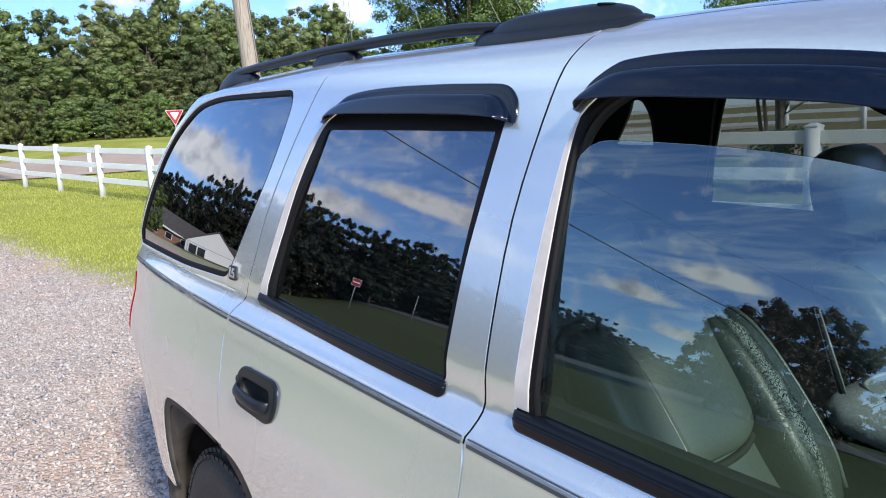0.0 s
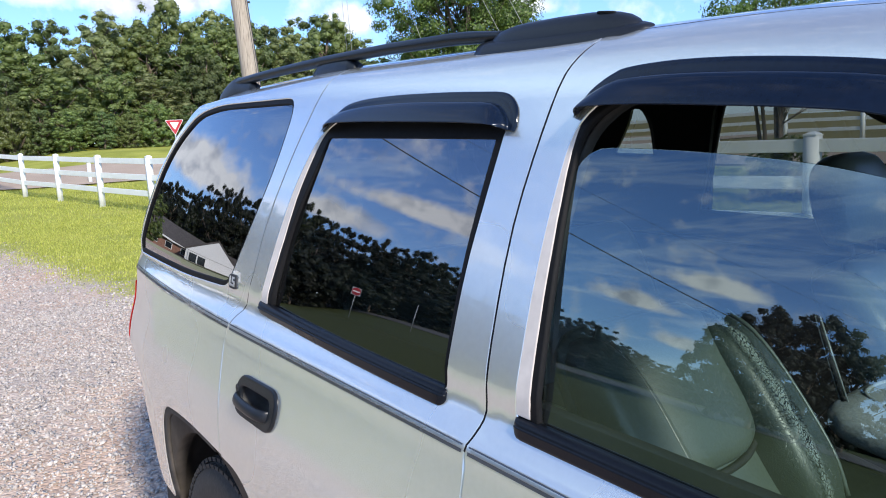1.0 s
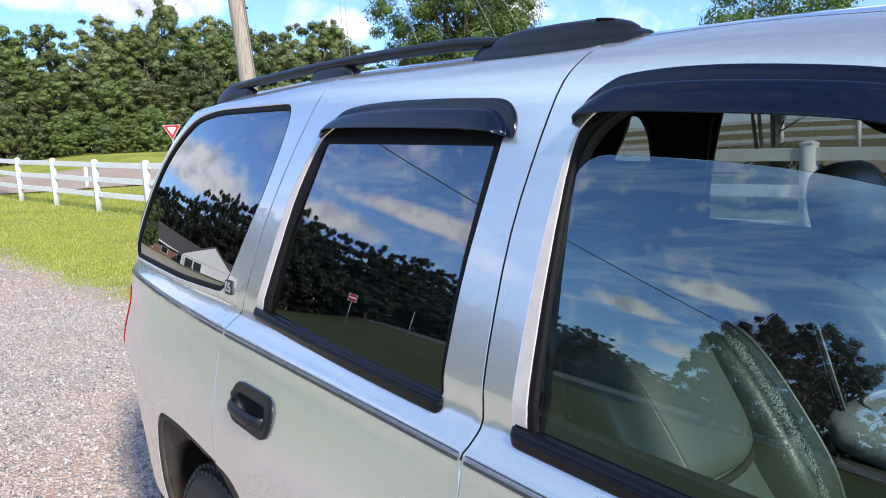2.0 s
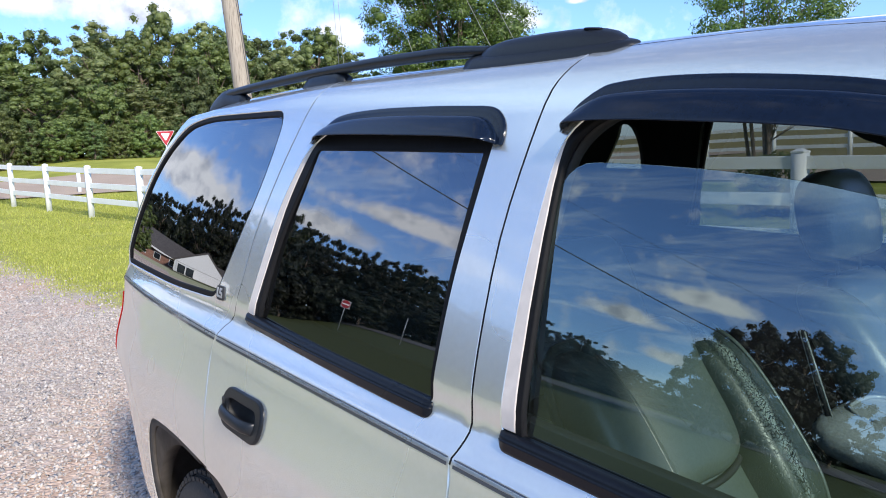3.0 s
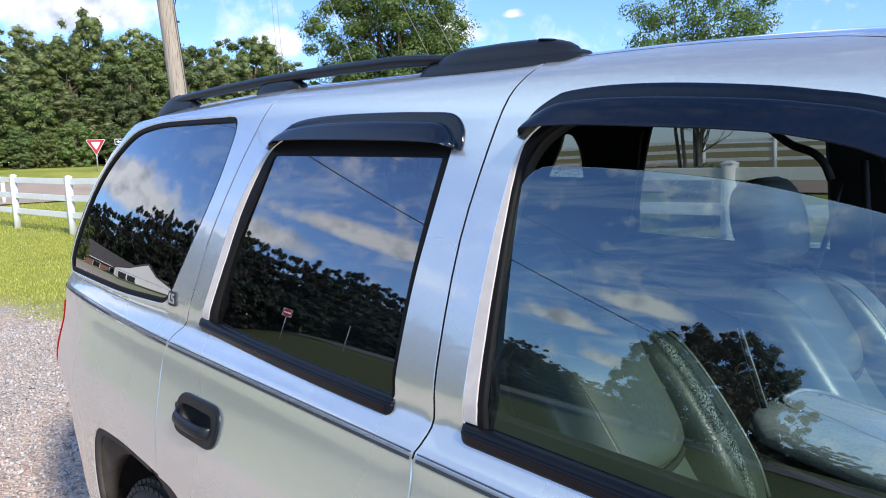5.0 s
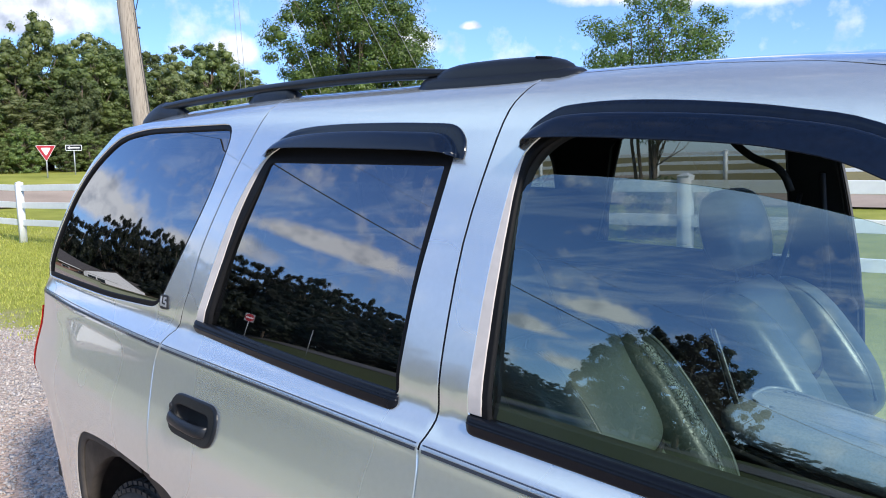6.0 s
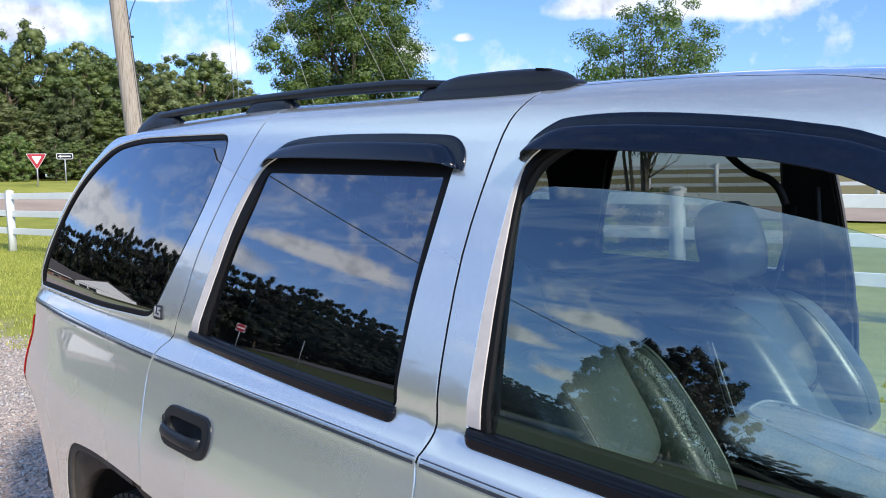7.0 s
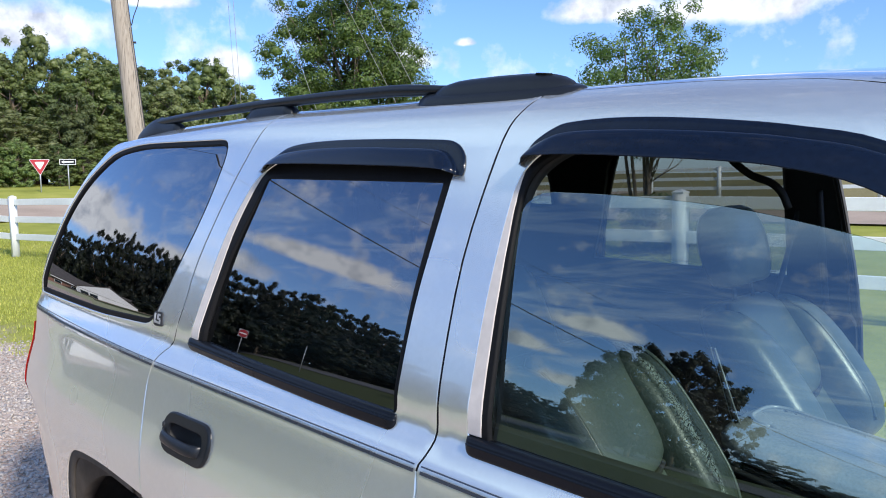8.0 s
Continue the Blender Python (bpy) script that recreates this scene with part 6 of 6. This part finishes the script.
flat_plate("field", rounded([(-0.355, 1.265), (0.355, 1.265), (0.355, 1.505), (-0.355, 1.505)], 0.02), 0.003, BLACK, ow, -0.0455)
flat_plate("arrow", [(-0.30, 1.385), (-0.17, 1.465), (-0.17, 1.415), (0.27, 1.415), (0.27, 1.355), (-0.17, 1.355), (-0.17, 1.305)], 0.004, SIGNWHITE, ow, -0.048)
st = sign_post("no_entry_sign", -41.6, -27.25, 2.8, "red round no entry sign on a steel post", "road sign")
st.rotation_euler = (0, 0, radians(-57 + 180))
flat_plate("plate", [(-0.36, 2.11), (0.36, 2.11), (0.36, 2.83), (-0.36, 2.83)], 0.006, POSTSTEEL, st, -0.042)
flat_plate("disc", [(0.345 * math.cos(a), 2.47 + 0.345 * math.sin(a)) for a in [2 * math.pi * i / 28 for i in range(28)]], 0.004, SIGNRED, st, -0.048)
flat_plate("bar", [(-0.28, 2.41), (0.28, 2.41), (0.28, 2.53), (-0.28, 2.53)], 0.004, SIGNWHITE, st, -0.053)
mk = empty("marker_post", "thin grey steel marker post by the road", "post", Matrix.Translation((-35.15, -28.2, height(-35.15, -28.2))))
box("post", (-0.03, -0.03, -0.1), (0.03, 0.03, 2.3), POSTSTEEL, mk, 0.01)


mk = empty("marker_post", "short white post by the far road", "post", Matrix.Translation((-29.0, 4.9, height(-29.0, 4.9))))
box("post", (-0.06, -0.06, -0.1), (0.06, 0.06, 0.75), VINYL, mk, 0.01)


# ---------------------------------------------------------------- house over the drive
def house(x, y, turn):
    h = empty("house", "low brick house with a white gabled garage front", "house", Matrix.Translation((x, y, height(x, y))) @ Matrix.Rotation(radians(turn), 4, "Z"))
    # main range along local x, gable wing towards local +y
    box("wall", (-9, -4, 0), (6, 4, 2.7), BRICK, h)
    def prism(name, a, b, y0, y1, z0, z1, mat, along_x=True):
        bm = bmesh.new()
        if along_x:
            q = [(a, y0, z0), (a, y1, z0), (a, (y0 + y1) / 2, z1), (b, y0, z0), (b, y1, z0), (b, (y0 + y1) / 2, z1)]
        else:
            q = [(y0, a, z0), (y1, a, z0), ((y0 + y1) / 2, a, z1), (y0, b, z0), (y1, b, z0), ((y0 + y1) / 2, b, z1)]
        v = [bm.verts.new(p) for p in q]
        for f in ((0, 1, 2), (3, 5, 4), (0, 3, 4, 1), (1, 4, 5, 2), (2, 5, 3, 0)):
            bm.faces.new([v[i] for i in f])
        bmesh.ops.recalc_face_normals(bm, faces=bm.faces[:])
        return part(name, bm, mat, h)
    prism("roof", -9.5, 6.5, -4.5, 4.5, 2.7, 4.7, SHINGLE)
    box("fascia", (-9.5, 4.45, 2.6), (6.5, 4.55, 2.78), SIDING, h)
    box("wing_wall", (-1.0, 3.8, 0), (7.0, 9, 2.7), SIDING, h)
    prism("gable", 8.6, 9.06, -1.0, 7.0, 2.7, 4.9, SIDING, False)
    prism("wing_roof", 3.4, 9.0, -1.6, 7.6, 2.62, 5.12, SHINGLE, False)
    box("porch_opening", (-0.4, 8.98, 0.05), (2.0, 9.04, 2.3), DARKPANE, h)
    for x0 in (-0.5, 0.8, 2.05):
        box("porch_post", (x0 - 0.08, 9.0, 0), (x0 + 0.08, 9.2, 2.6), SIDING, h)
    for x0 in (-8.0, -5.2, -2.4):
        w = box("window", (x0, 3.98, 0.9), (x0 + 1.3, 4.06, 2.3), SIDING, h)
        box("pane", (x0 + 0.1, 4.05, 1.0), (x0 + 1.2, 4.09, 2.2), DARKPANE, w)
    return h


house(-64.0, -20.5, -68)


# ---------------------------------------------------------------- loose gravel and grass
def stone_material():
    m, g, b = material("gravel_stone")
    rnd = g.node("ShaderNodeNewGeometry").outputs["Random Per Island"]
    co = g.node("ShaderNodeNewGeometry").outputs["Position"]
    col = g.ramp(rnd, [(0.0, (0.19, 0.163, 0.142)), (0.35, (0.38, 0.318, 0.268)), (0.7, (0.49, 0.415, 0.352)), (1.0, (0.60, 0.53, 0.465))])
    g.put(b.inputs["Base Color"], g.mix(0.25, col, g.ramp(g.noise(co, 60.0, 4.0), [(0.3, 0.2), (0.7, 0.8)])))
    b.inputs["Roughness"].default_value = 0.9
    return m


STONE = stone_material()


def scatter_stones(seed, n, x0, x1, y0, y1, lo, hi):
    """Angular chips lying on the drive."""
    r = np.random.default_rng(seed)
    x, y = r.uniform(x0, x1, n), r.uniform(y0, y1, n)
    ok = (y < 0.095 * x + 1.05 + r.normal(scale=0.25, size=n)) & (x < x1 - r.uniform(0, 0.9, n)) & (y > y0 + r.uniform(0, 0.9, n))
    x, y = x[ok], y[ok]
    n = len(x)
    z = np.array([height(a, b) for a, b in zip(x, y)])
    s = r.uniform(lo, hi, n) * r.uniform(0.5, 1.0, n)
    base = np.array([(1, 0, 0), (-1, 0, 0), (0, 1, 0), (0, -1, 0), (0, 0, 1), (0, 0, -1)], float)
    P = base[None] * (s[:, None] * np.array((1.0, 0.72, 0.5)))[:, None, :] * r.uniform(0.65, 1.25, (n, 6, 1))
    P += r.normal(scale=0.22, size=(n, 6, 3)) * s[:, None, None]
    q = r.normal(size=(n, 3)) * np.array((0.5, 0.5, 3.0))
    for ax, (i, j) in enumerate(((1, 2), (2, 0), (0, 1))):
        c, d = np.cos(q[:, ax])[:, None], np.sin(q[:, ax])[:, None]
        a, b = P[:, :, i].copy(), P[:, :, j].copy()
        P[:, :, i], P[:, :, j] = a * c - b * d, a * d + b * c
    P += np.stack([x, y, z + s * 0.12], 1)[:, None, :]
    tri = np.array([(0, 2, 4), (2, 1, 4), (1, 3, 4), (3, 0, 4), (2, 0, 5), (1, 2, 5), (3, 1, 5), (0, 3, 5)])
    F = (tri[None] + 6 * np.arange(n)[:, None, None]).reshape(-1, 3)
    return P.reshape(-1, 3), F


Va, Fa = scatter_stones(1, 44000, -6.5, -0.4, -3.1, 0.9, 0.012, 0.024)
Vb, Fb = scatter_stones(2, 15000, -14.0, -5.8, -3.3, 0.7, 0.014, 0.030)
stones = mesh_fast("gravel", np.concatenate([Va, Vb]), np.concatenate([Fa, Fb + len(Va)]), STONE)
tagged(stones, "loose grey and pinkish crushed stone chips", "gravel", kind="stuff")


def scatter_grass(seed, n, x0, x1, y0, y1, lo, hi):
    r = np.random.default_rng(seed)
    x, y = r.uniform(x0, x1, n), r.uniform(y0, y1, n)
    clump = np.sin(x * 2.1 + 1.3 * np.sin(y * 1.7)) + np.sin(y * 3.3 + x * 0.6)
    ok = (y > 0.095 * x + 1.25 + r.normal(scale=0.3, size=n)) & (clump + r.normal(scale=1.2, size=n) > -1.2)
    x, y = x[ok], y[ok]
    n = len(x)
    z = np.array([height(a, b) for a, b in zip(x, y)])
    h = r.uniform(lo, hi, n)
    a = r.uniform(0, 6.28, n)
    w = 0.0075 * r.uniform(0.7, 1.6, n)
    dx, dy = np.cos(a) * w, np.sin(a) * w
    lx, ly = r.normal(scale=0.35, size=n) * h, r.normal(scale=0.35, size=n) * h
    P = np.stack([np.stack([x - dx, y - dy, z - 0.01], 1), np.stack([x + dx, y + dy, z - 0.01], 1), np.stack([x + lx, y + ly, z + h], 1)], 1)
    return P.reshape(-1, 3), np.arange(3 * n).reshape(-1, 3)


Va, Fa = scatter_grass(3, 90000, -17.0, -5.5, -0.4, 4.5, 0.015, 0.048)
Vb, Fb = scatter_grass(4, 40000, -30.0, -16.0, -1.0, 6.0, 0.03, 0.07)
lawn = mesh_fast("grass", np.concatenate([Va, Vb]), np.concatenate([Fa, Fb + len(Va)]), GRASSBLADE)
tagged(lawn, "short bright green lawn grass with dry patches", "grass", kind="stuff")
